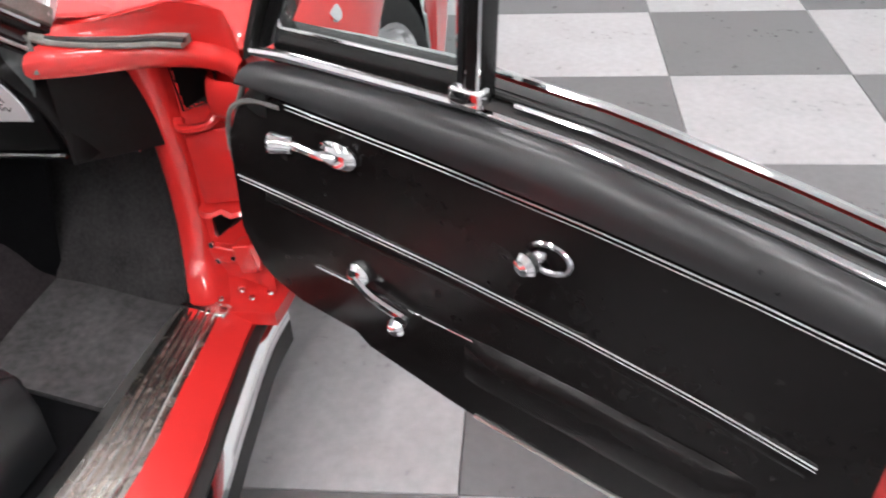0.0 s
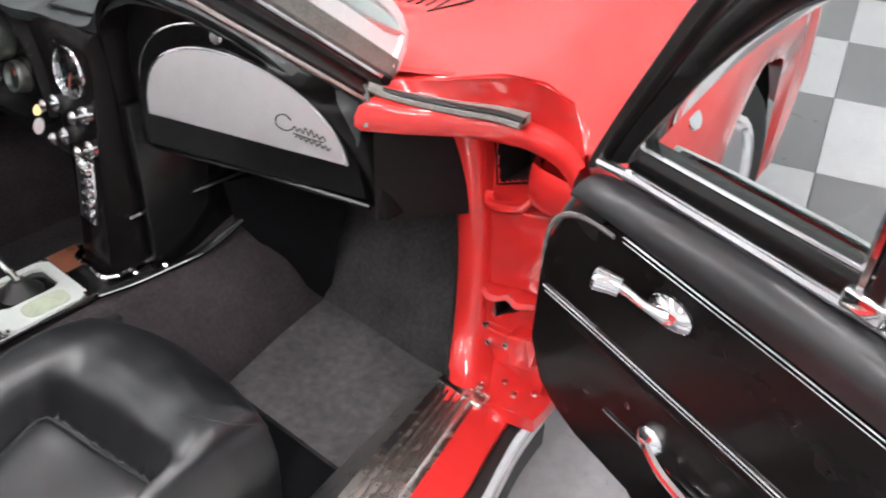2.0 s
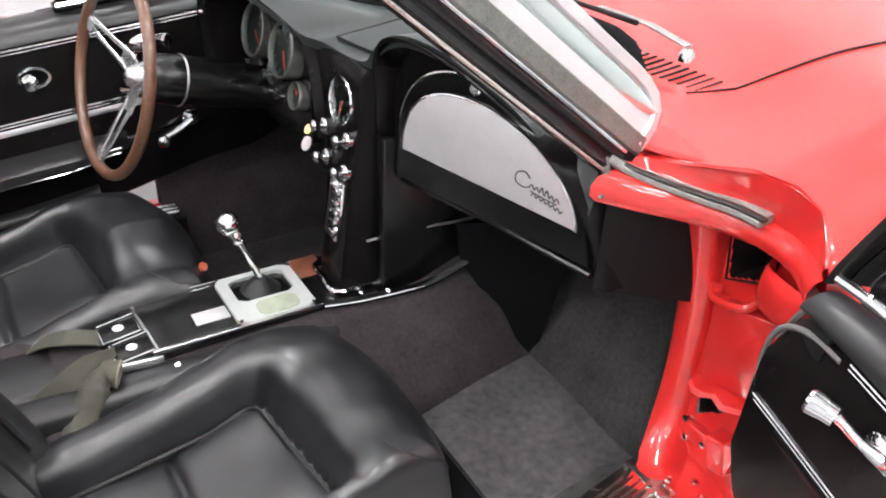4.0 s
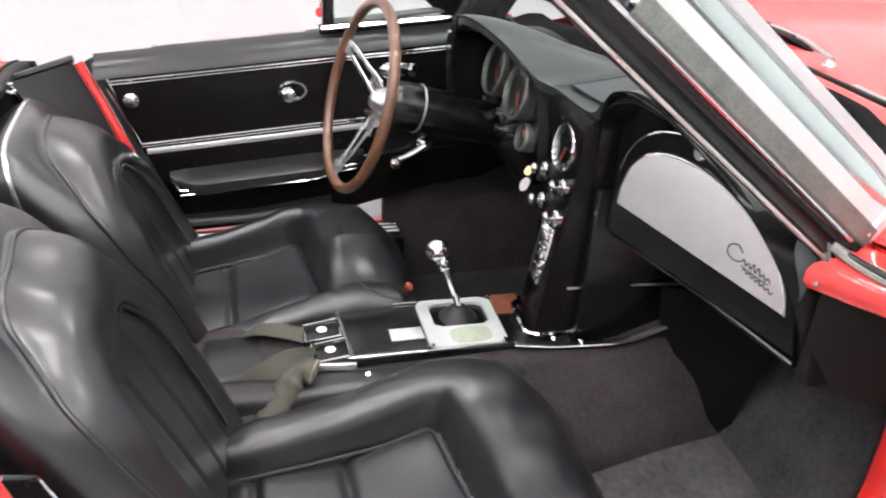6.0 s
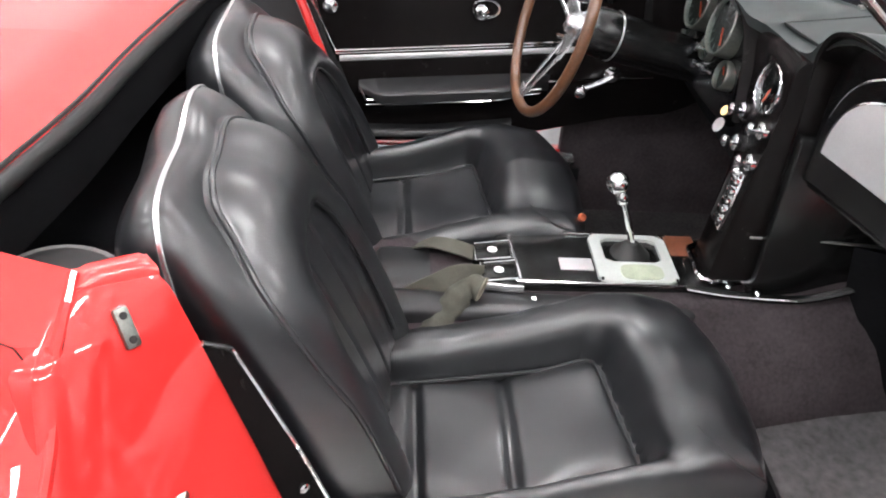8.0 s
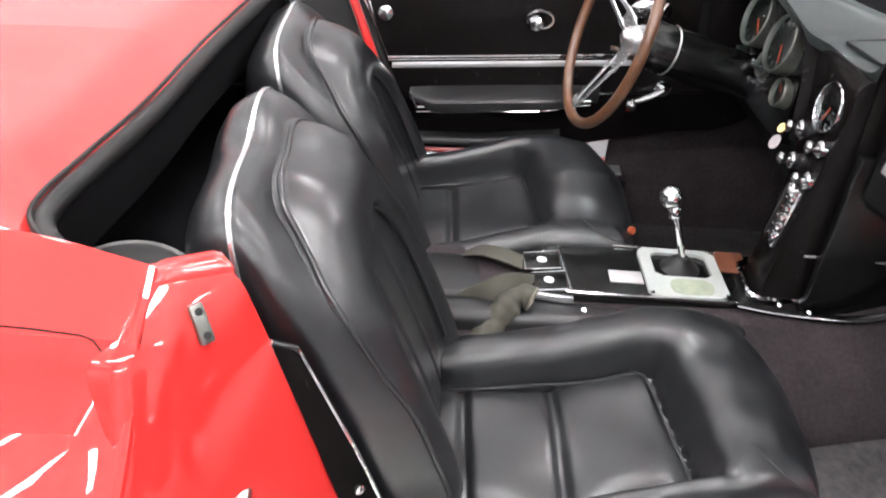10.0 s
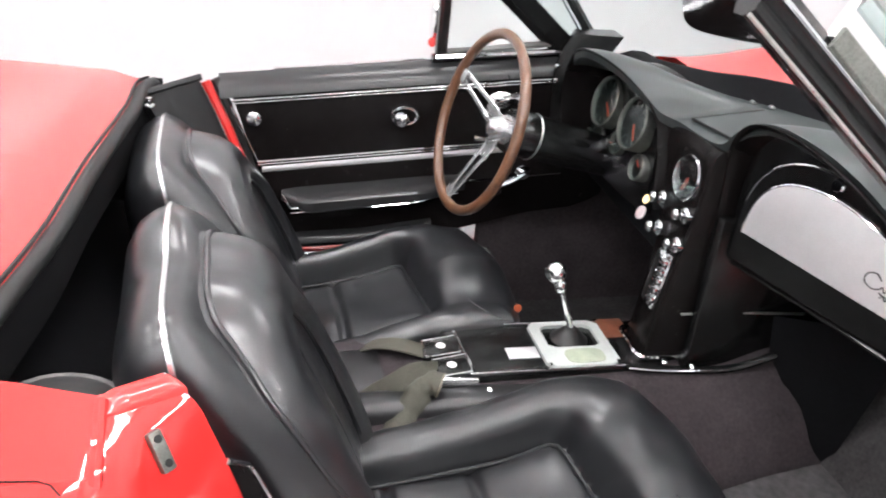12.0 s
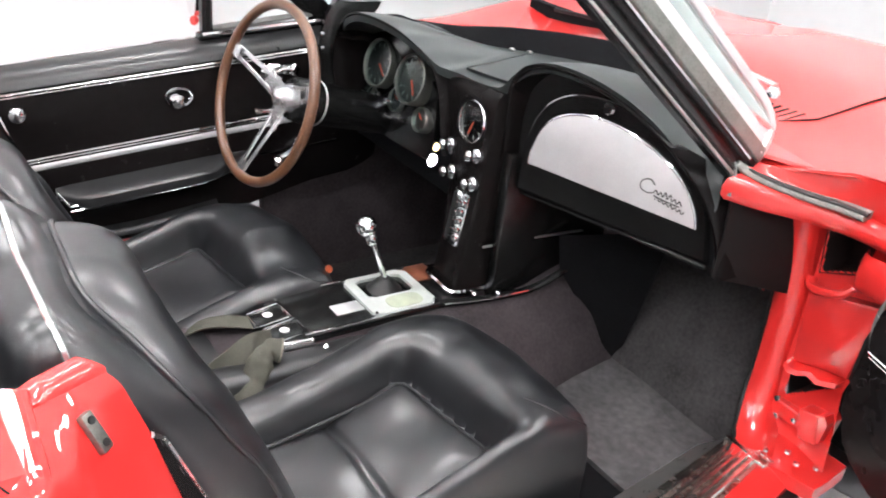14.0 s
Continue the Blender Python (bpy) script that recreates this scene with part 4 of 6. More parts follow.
    # front face inside the piping: a padded head, side bolsters and a sunken pleated insert
    half_line = [(p.x, p.y) for p in spl([(0, 0.768, 0), (0.045, 0.763, 0), (0.080, 0.749, 0), (0.108, 0.733, 0), (0.135, 0.711, 0), (0.162, 0.688, 0), (0.186, 0.661, 0), (0.201, 0.625, 0), (0.208, 0.57, 0), (0.210, 0.45, 0), (0.210, 0.34, 0), (0.20, 0.285, 0), (0.12, 0.27, 0), (0, 0.27, 0)], 140)]
    MID = 0.53
    reach = sorted((math.atan2(z - MID, x), math.hypot(x, z - MID)) for x, z in half_line)

    def face_edge(t):
        """Distance from the middle to the piping in direction t."""
        t = math.atan2(math.sin(t), math.cos(t))
        return lin(t if abs(t) <= math.pi / 2 else math.copysign(math.pi, t) - t, reach)

    def pipe_y(z):
        return flow(z, [(0.27, 0.180), (0.36, 0.150), (0.48, 0.098), (0.55, 0.050), (0.615, 0.011), (0.66, -0.024), (0.69, -0.048), (0.718, -0.076), (0.733, -0.092), (0.75, -0.102), (0.762, -0.104), (0.77, -0.100)])

    def front_y(z):
        return flow(z, [(0.27, 0.198), (0.36, 0.168), (0.46, 0.128), (0.55, 0.086), (0.60, 0.062), (0.64, 0.041), (0.68, 0.023), (0.72, 0.006), (0.75, -0.014), (0.772, -0.038)])

    def inset(x, z):
        """Signed distance to the rim of the insert."""
        r = 0.115
        qx, qz = abs(x) - 0.145 + r, z - 0.648 + r
        return math.hypot(max(qx, 0), max(qz, 0)) + min(max(qx, qz), 0) - r

    def rim_x(z):
        """Half width of the insert at height z."""
        return 0.145 if z < 0.533 else 0.030 + math.sqrt(max(0.0, 0.115 ** 2 - (z - 0.533) ** 2))

    def bare(x, z):
        """The padded front without its insert."""
        t = math.atan2(z - MID, x)
        ro = max(0.0, 1 - math.hypot(x, z - MID) / face_edge(t))
        wide = lin(z, [(0.58, 0.26), (0.70, 0.34)])
        f = (1 - (1 - min(ro / wide, 1.0)) ** 2.4) ** 0.55
        y = lerp(pipe_y(z), front_y(z), f)
        k = inset(x, z)
        if k > -0.01 and z < 0.66:
            y += 0.008 * math.exp(-((k - 0.03) / 0.022) ** 2) * lin(z, [(0.60, 1), (0.66, 0)])
        return y - 0.024 * pw(k, [(-0.035, 1), (0.035, 0)])

    def face(t, r):
        d = face_edge(t) * r
        x, z = d * math.cos(t), MID + d * math.sin(t)
        y = bare(x, z) - 0.030 * lin(inset(x, z), [(-0.008, 1.0), (0.001, 0.55), (0.009, 0.0)])
        lift = 0.016 * max(0.0, (z - 0.69) / 0.08) * math.sin(math.pi * min((1 - r) / 0.34, 1.0)) if r < 1 else 0.0
        return V(bx + x, y + dyb, z + dzb + lift)

    def pad(u, v):
        """The pleated insert, set into the recess."""
        z = lerp(0.31, 0.6475, 1 - (1 - v) ** 1.4)
        hw = rim_x(z)
        x = (2 * u - 1) * (hw - 0.001)
        k = -inset(x, z)
        y = bare(x, z) - 0.012 + 0.008 * min(1.0, k / 0.016) ** 0.5
        for px in (-0.048, 0.048):
            y -= 0.010 * math.exp(-((x - px) / 0.0055) ** 2) * min(1.0, k / 0.03)
        return V(bx + x, y + dyb, z + dzb)

    back = [ring(1.0, 0.092), ring(0.994, 0.097), ring(0.994, 0.103), ring(0.988, 0.122, drop=0.006), ring(0.96, 0.148, drop=0.018), ring(0.88, 0.170, drop=0.034), ring(0.68, 0.186, drop=0.045), ring(0.35, 0.192, drop=0.05), ring(0.02, 0.194, drop=0.05)]
    dirs = [math.atan2(p.z - dzb - MID, p.x - bx) for p in back[0]]
    rings = [[face(t, r) for t in dirs] for r in (0.02, *(k / 40 for k in range(1, 37)), 0.915, 0.93, 0.945, 0.96, 0.975, 0.988, 1.0)]
    rim_ring = rings[-1]
    for w in (0.03, 0.15, 0.35, 0.6, 0.85):
        rings.append([lerp(p, q, w) + V((p.x - bx) * 0.10 * math.sin(w * math.pi), 0, 0.008 * math.sin(w * math.pi) * max(0.0, (p.z - dzb - 0.62) / 0.15)) for p, q in zip(rim_ring, back[0])])
    part("backrest", loft(rings + back), SEATV, s, "black vinyl backrest with stitched panel", 55)
    part("insert", slab(pad, 72, 60, (0, -0.02, 0)), SEATV, s, "pleated vinyl insert of the backrest", 55)
    r1 = ring(1.004, 0.097)
    n = len(r1)
    part("bright_strip", ribbon([r1[k % n] for k in range(-21, n // 2 + 22)], 0.005, 0.008, up=(0, 1, 0.2)), SPOKE, s, "bright metal strip round the backrest")
    part("piping", tube([face(math.radians(a), 0.995) + V(0, -0.002, 0) for a in range(-52, 233, 3)], 0.0045, 8), SEATV, s)
    side_line = [V(rim_x(z), z, 0) for z in (0.34, 0.45, 0.533, 0.58, 0.61, 0.63, 0.642)]
    line = spl([V(-p.x, p.y, 0) for p in side_line] + [V(0, 0.648, 0)] + side_line[::-1], 90)
    part("piping", tube([V(bx + p.x, bare(p.x, p.y) - 0.003 + dyb, p.y + dzb) for p in line], 0.0034, 6), SEATV, s)
    part("seat_base", box((cx, 0.42 + dy, 0.165 + dz), (0.36, 0.5, 0.085), 0.01), GLOSS, s)
    part("bolt", lathe([(0.008, 0), (0.007, 0.006), (0.001, 0.008)], (cx + 0.175, 0.762 + dy, 0.182 + dz), (0.2, 0.4, 1), 10), CHROME, s)
    # the seat follows the car's cross slope
    for ob in (*(c for c in s.children if c.name.split('.')[0] in ('backrest', 'insert', 'bright_strip')), *(c for c in s.children if c.name.startswith('piping') and max(v.co.z for v in c.data.vertices) > 0.55)):
        for v in ob.data.vertices:
            # the worn passenger head rest sits higher on the tunnel side
            rise = 0.034 * pw(v.co.z, [(0.60, 0), (0.74, 1)]) * pw(bx - v.co.x, [(-0.02, 0), (0.10, 1)]) if dx == 0 else 0.0
            v.co.z += LEAN * (v.co.x - bx) + rise
    return s


seat(0, 0, 0)
d_seat = seat(-0.625, -0.175, 0.012, -0.04, -0.056)
part("reflector", lathe([(0.010, 0), (0.008, 0.006), (0.001, 0.008)], (-0.167, 0.553, 0.368), (0.6, 0.3, 0.5), 12), ORANGE, d_seat, "small amber button on the seat corner")

# -- dash --
# centre stack
def stack_ring(z):
    y = lin(z, [(0.37, 0.762), (0.74, 0.808), (0.79, 0.807), (0.808, 0.809), (0.822, 0.820)])
    xl = lin(z, [(0.37, -0.064), (0.45, -0.060), (0.58, -0.070), (0.64, -0.090), (0.70, -0.118), (0.76, -0.146), (0.80, -0.158), (0.82, -0.160)])
    xr = lin(z, [(0.37, 0.040), (0.45, 0.034), (0.70, 0.038), (0.83, 0.042)])
    r = 0.014
    return [V(xl, 1.1, z), V(xl, y + r, z), V(xl + r * 0.3, y + r * 0.3, z), V(xl + r, y, z), V(xr - r, y, z), V(xr - r * 0.3, y + r * 0.3, z), V(xr, y + r, z), V(xr, 1.1, z)]


stack = part("console_tower", loft([stack_ring(z) for z in (0.36, 0.38, 0.42, 0.5, 0.6, 0.68, 0.74, 0.78, 0.808, 0.822)]), TRIM, car, "black centre stack with clock, knobs and upright radio")
part("stack_foot", ribbon(spl([(-0.068, 0.80, 0.372), (-0.066, 0.757, 0.372), (-0.012, 0.752, 0.372), (0.044, 0.757, 0.372), (0.050, 0.84, 0.372)], 16), 0.012, 0.014), CHROME, stack, "chrome foot moulding")
NS = V(0, -0.99, 0.14)


def on_stack(x, z, d=0.0):
    return V(x, lerp(0.762, 0.825, (z - 0.37) / 0.45), z) + NS * d


def gauge(p, way, r, name="gauge", needle=0.7, marks=9):
    m = axes(way)
    g = part(name, lathe([(r * 1.06, -0.03), (r * 1.08, 0.0), (r * 1.07, 0.006), (r * 1.02, 0.008), (r * 0.99, 0.004), (r * 0.98, -0.004)], p, way, 28), CHROME if name == "clock" else DULL, car, "round black gauge with chrome bezel and orange needle")
    part("dial", lathe([(r * 0.98, -0.006), (r * 0.97, -0.003), (0.0, -0.003)], p, way, 28), FACE, g)
    a = needle * 2 * math.pi
    w = m @ V(math.cos(a), math.sin(a), 0)
    part("needle", ribbon([Vector(p) + w * r * 0.05, Vector(p) + w * r * 0.72], r * 0.07, 0.003, up=way), NEEDLE, g)
    bm = bmesh.new()
    for k in range(marks):
        t = 2 * math.pi * (0.6 + 0.8 * k / (marks - 1))
        w = m @ V(math.cos(t), math.sin(t), 0)
        ribbon([Vector(p) + w * r * 0.68, Vector(p) + w * r * 0.88], r * 0.05, 0.002, bm, up=way)
    part("scale", bm, TICK, g)
    part("lens", lathe([(r * 0.99, 0.003), (r * 0.9, 0.005), (0.0, 0.007)], p, way, 28), GLASS, g)
    return g


gauge(on_stack(-0.029, 0.742, 0.006), NS, 0.043, "clock")


def knob(x, z, r=0.0145, L=0.036):
    """A ribbed control ring with a smaller pull on a short stem in front of it."""
    p = on_stack(x, z)
    k = part("knob", lathe([(r * 0.7, 0), (r * 0.75, 0.004), (r * 1.08, 0.006), (r * 1.1, 0.014), (r * 0.8, 0.018), (r * 0.3, 0.019)], p, NS, 18), CHROME, stack, "chrome control knob")
    part("pull", lathe([(r * 0.28, 0.018), (r * 0.28, L * 0.72), (r * 0.72, L * 0.78), (r * 0.8, L * 0.98), (r * 0.5, L * 1.1), (r * 0.1, L * 1.12)], p, NS, 16), CHROME, k)
    return k


for x, z in ((-0.082, 0.672), (0.014, 0.680), (-0.058, 0.618), (0.022, 0.620)):
    knob(x, z)
knob(-0.005, 0.585, 0.009, 0.02)
part("ignition", lathe([(0.016, 0), (0.016, 0.006), (0.009, 0.01), (0.009, 0.016), (0.001, 0.017)], on_stack(-0.085, 0.655) + V(0.0, 0.01, 0), NS, 18), CHROME, stack, "chrome ignition lock")
part("key", plate([(0.010 * math.cos(a), 0.015 * math.sin(a)) for a in (2 * math.pi * k / 16 for k in range(16))], 0.003, place=V(-0.105, 0.765, 0.63), turn=axes((0.5, -0.6, 0.62))), CHROME, stack, "key hanging in the ignition")
part("key", plate([(0.007 * math.cos(a), 0.010 * math.sin(a)) for a in (2 * math.pi * k / 12 for k in range(12))], 0.003, place=V(-0.095, 0.765, 0.665), turn=axes((0.5, -0.6, 0.62))), KEYM, stack)
rad = part("radio", box(on_stack(-0.008, 0.53, 0.003), (0.05, 0.012, 0.125), 0.003, rot=Euler((radians(-8), 0, 0)).to_matrix()), CHROME, stack, "upright chrome radio with five push buttons")
part("radio_dial", box(on_stack(-0.023, 0.53, 0.010), (0.014, 0.004, 0.11), 0.001, rot=Euler((radians(-8), 0, 0)).to_matrix()), FACE, rad)
for k in range(5):
    part("push_button", box(on_stack(0.003, 0.572 - 0.021 * k, 0.012), (0.024, 0.012, 0.013), 0.002, rot=Euler((radians(-8), 0, 0)).to_matrix()), CHROME, rad)

# passenger cove: arched hood over the glove box
ARCH = [(0.036, 0.845, 0.60), (0.036, 0.84, 0.70), (0.037, 0.835, 0.79), (0.052, 0.828, 0.852), (0.10, 0.822, 0.90), (0.175, 0.828, 0.918), (0.27, 0.845, 0.910), (0.37, 0.875, 0.876), (0.45, 0.91, 0.82), (0.505, 0.94, 0.75), (0.53, 0.962, 0.68), (0.54, 0.968, 0.62)]
arch = spl(ARCH, 48)
cen = V(0.28, 0.93, 0.66)


def inward(p, k):
    return p + (cen - p) * k


def wrap(p, z):
    return min(max((z - p.z) / 0.06, 0.0), 1.0)


bm = loft([[p + V(0, 0.012 + 0.048 * wrap(p, 0.86), -0.004 + 0.009 * wrap(p, 0.86)) + (p - cen) * 0.06 * wrap(p, 0.86), p + V(0, 0.010, -0.001) + (p - cen) * 0.035 * wrap(p, 0.86), p, inward(p, 0.025) + V(0, 0.001, 0), inward(p, 0.042) + V(0, 0.012, 0), inward(p, 0.055) + V(0, 0.045, 0), inward(p, 0.065) + V(0, 0.11, 0)] for p in arch], None, False, False)
part("dash_cove", bm, TRIM, car, "arched padded black dash cove round the glove box")


def glove_y(x):
    return 0.873 + 0.30 * (x - 0.10)


def glove_pt(x, z, d=0.0):
    return V(x, glove_y(x) - d, z)


face_out = [inward(p, 0.055) for p in arch]
bm = bmesh.new()
cv = bm.verts.new(glove_pt(0.28, 0.72, -0.02))
fv = [bm.verts.new(V(p.x, glove_y(p.x) + 0.018, p.z)) for p in face_out]
for a, b in zip(fv, fv[1:]):
    bm.faces.new((cv, a, b))
bm.faces.new((cv, fv[-1], fv[0]))
part("cove_back", bm, GLOSS, car)
DOOR = [(0.100, 0.690), (0.103, 0.725), (0.118, 0.77), (0.145, 0.802), (0.185, 0.822), (0.235, 0.830), (0.29, 0.826), (0.35, 0.808), (0.40, 0.782), (0.435, 0.75), (0.457, 0.715), (0.466, 0.684)]
dsp = [(p.x, p.y) for p in spl([(x, z, 0) for x, z in DOOR], 36)]
bigger = [(0.285 + (x - 0.285) * 1.10, 0.70 + (z - 0.70) * 1.26 + 0.004) for x, z in dsp]
glove = part("glove_box", loft([[glove_pt(x, z, d) for x, z in o] for o, d in (([*bigger, (0.50, 0.625), (0.075, 0.622)], -0.01), ([*bigger, (0.50, 0.625), (0.075, 0.622)], 0.0), ([*[(0.285 + (x - 0.285) * 0.99, z * 0.985 + 0.01) for x, z in bigger], (0.492, 0.63), (0.082, 0.63)], 0.006))]), GLOSS, car, "black glove box door with brushed aluminium panel")
part("alloy_panel", loft([[glove_pt(x, z, d) for x, z in o] for o, d in ((dsp, 0.004), (dsp, 0.0085), ([(0.285 + (x - 0.285) * 0.985, 0.75 + (z - 0.75) * 0.985) for x, z in dsp], 0.0095))]), ALLOY, glove, "brushed aluminium glove box panel")
part("panel_rim", tube([glove_pt(x, z, 0.009) for x, z in dsp], 0.0022, 6), CHROME, glove)
part("panel_rim", tube([glove_pt(x, z, 0.004) for x, z in bigger[4:20]], 0.0018, 6), CHROME, glove)
part("lock", lathe([(0.012, 0), (0.012, 0.006), (0.009, 0.009), (0.001, 0.009)], glove_pt(0.252, 0.853, 0.004), (0.3, -1, 0.1), 18), CHROME, glove, "chrome glove box lock")
# script emblem drawn as strokes
stroke = [[(0.372, 0.757), (0.360, 0.768), (0.344, 0.758), (0.343, 0.738), (0.358, 0.730), (0.372, 0.736)]]
stroke.append([(0.372 + 0.0052 * k, 0.7385 - 0.0008 * k + (0.007 if k % 2 else -0.003) + (0.006 if k in (5, 7) else 0)) for k in range(13)])
stroke.append([(0.378 + 0.0050 * k, 0.7215 - 0.0011 * k + (0.006 if k % 2 else -0.003)) for k in range(14)])
stroke.append([(0.374, 0.728), (0.40, 0.724), (0.430, 0.722)])
for k, sline in enumerate(stroke):
    part("emblem_stroke", tube(spl([glove_pt(x, z, 0.0105) for x, z in ((0.398 + (x - 0.398) * 0.92, 0.718 + (z - 0.725) * 0.72) for x, z in sline)], 60), 0.0013, 5), KEYD, glove)
part("cove_lip", ribbon([V(0.06, 0.880, 0.612), V(0.30, 0.948, 0.614), V(0.50, 0.990, 0.618)], 0.018, 0.010), GLOSS, car, "black lower lip of the dash")
part("screw", lathe([(0.007, 0), (0.006, 0.004), (0.001, 0.005)], (0.062, 0.862, 0.605), (0, -1, 0.1), 10), CHROME, car)
part("dash_end", slab(lambda u, v: V(lerp(0.536, 0.594, v), lerp(0.962, 1.125, v), lerp(lerp(0.80, 0.775, v), lerp(0.62, 0.582, v), u)), 8, 8, (-0.02, 0.02, 0)), RAIL, car, "black dash end panel")
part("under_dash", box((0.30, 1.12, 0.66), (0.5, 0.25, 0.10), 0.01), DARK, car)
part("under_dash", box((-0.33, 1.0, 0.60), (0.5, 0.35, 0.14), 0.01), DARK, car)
part("pocket_edge", ribbon([V(0.045, 0.82, 0.475), V(0.07, 0.93, 0.49), V(0.10, 1.06, 0.50)], 0.006, 0.004), STEEL, car)
part("side_panel", box((0.06, 1.0, 0.52), (0.03, 0.32, 0.36), 0.004), GLOSS, car)
part("screw", lathe([(0.007, 0), (0.006, 0.004), (0.001, 0.006)], (0.050, 0.880, 0.598), (0.5, -0.8, 0.3), 12), CHROME, glove, "chrome screw at the lid corner")
# two small chrome studs added to make the glints on the tunnel moulding
for p in (V(0.063, 0.800, 0.371), V(0.085, 0.850, 0.374)):
    part("screw", lathe([(0.006, 0), (0.005, 0.003), (0.001, 0.0045)], p, (0.4, -0.3, 0.9), 12), CHROME, car, "chrome stud added as a glint along the tunnel moulding")
part("tunnel_edge", tube(spl([V(0.058, 0.72, 0.362), V(0.075, 0.80, 0.362), V(0.098, 0.92, 0.372), V(0.118, 1.0, 0.412), V(0.13, 1.1, 0.47)], 20), 0.0085, 8), GLOSS, car, "black console side moulding")
part("tunnel_bead", tube(spl([V(0.066, 0.72, 0.364), V(0.083, 0.80, 0.364), V(0.106, 0.92, 0.375)], 20), 0.0022, 6), CHROME, car)

# dash top
DE = spl([(-0.61, 0.90, 0.72), (-0.56, 0.80, 0.785), (-0.48, 0.722, 0.835), (-0.42, 0.692, 0.868), (-0.365, 0.677, 0.895), (-0.31, 0.673, 0.911), (-0.26, 0.692, 0.909), (-0.205, 0.720, 0.892), (-0.168, 0.753, 0.860), (-0.150, 0.780, 0.834), (-0.135, 0.800, 0.826), (-0.117, 0.811, 0.824), (-0.08, 0.817, 0.823), (-0.04, 0.821, 0.823), (0.0, 0.826, 0.826), (0.03, 0.828, 0.838), (0.055, 0.828, 0.866), (0.10, 0.831, 0.901), (0.175, 0.838, 0.921), (0.28, 0.86, 0.913), (0.38, 0.89, 0.876), (0.46, 0.925, 0.81), (0.515, 0.95, 0.745)], 191)


def dash_edge(x):
    return min(cowl_y(x) - 0.10, lin(x, [(-0.50, 0.86), (-0.40, 0.885), (-0.243, 0.946), (-0.135, 1.022), (0.011, 1.097), (0.15, 1.125), (0.30, 1.12), (0.45, 1.03)]))


def dash_rear(x, y):
    return max(dash_edge(x), y + 0.04)


def dash_top(u, v):
    a = DE[round(u * 190)]
    b = V(a.x, dash_rear(a.x, a.y), zl(a.x, lin(a.x, [(-0.1, 0.856), (0.30, 0.856), (0.45, 0.836)])))
    p = lerp(a, b, v)
    dome = max(0.0, a.z - b.z - 0.006)
    p.z = lerp(min(a.z, b.z + 0.006), b.z + 0.004, v) + dome * (1 - v ** 1.6) * (1 + 0.25 * v * (1 - v))
    p.x = lerp(a.x, a.x * (1 - 0.06 * math.sin(v * math.pi)), v)
    return p


part("dash_top", slab(dash_top, 190, 22, (0, 0.005, -0.02)), DASH, car, "padded black dash top with twin hoods")


def dash_z(x, y):
    """Height of the dash top over a place."""
    k = min(range(191), key=lambda i: abs(DE[i].x - x))
    a = DE[k]
    b = dash_rear(a.x, a.y)
    v = min(max((y - a.y) / (b - a.y), 0), 1)
    return dash_top(k / 190, v).z


def speaker(u, v):
    x, y = lerp(lerp(-0.115, -0.105, v), lerp(0.012, 0.06, v), u), lerp(0.838, 0.985, v) + 0.03 * u * (1 - v)
    return V(x, y, lerp(0.833, 0.856, v))


part("speaker_panel", slab(speaker, 16, 14, (0, 0, -0.004)), DASH, car, "black speaker panel on the dash")
for k, (a, b) in enumerate((((0, 0), (1, 0)), ((0, 0), (0, 1)), ((1, 0), (1, 1)))):
    part("panel_seam", tube([speaker(lerp(a[0], b[0], t / 8), lerp(a[1], b[1], t / 8)) for t in range(9)], 0.0022, 6), RUBBER, car)
def trough(x):
    """Section of the black wall between the dash pad and the windscreen."""
    y0 = dash_edge(x) - 0.004
    y2 = min(y0 + 0.085, cowl_y(x) - 0.01)
    k = lin(x, [(-0.50, 0.30), (-0.34, 0.55), (-0.22, 0.9), (-0.1, 1.0), (0.24, 1.0), (0.40, 0.25)])
    return [V(x, y0, zl(x, 0.80)), V(x, y0, zl(x, 0.850)), V(x, y0 + 0.008, zl(x, 0.856)), V(x, lerp(y0, y2, 0.5), zl(x, 0.852 + 0.050 * k)), V(x, lerp(y0, y2, 0.62), zl(x, 0.853 + 0.055 * k)), V(x, y2, zl(x, 0.853 + 0.050 * k)), V(x, y2, zl(x, 0.80))]


part("demist_rail", loft([trough(lerp(-0.58, 0.42, k / 40)) for k in range(41)]), DARK, car, "matt black demister trough under the windscreen")
for x in (-0.16, -0.125):
    part("dash_clip", box((x, dash_edge(x) - 0.012, zl(x, 0.862)), (0.014, 0.010, 0.006), 0.002), STEEL, car)
part("demist_slot", tube([V(x, y, dash_z(x, y) + 0.004) for x, y in ((0.29, 1.02), (0.32, 1.01), (0.36, 0.995), (0.40, 0.975))], 0.006, 8), RUBBER, car)

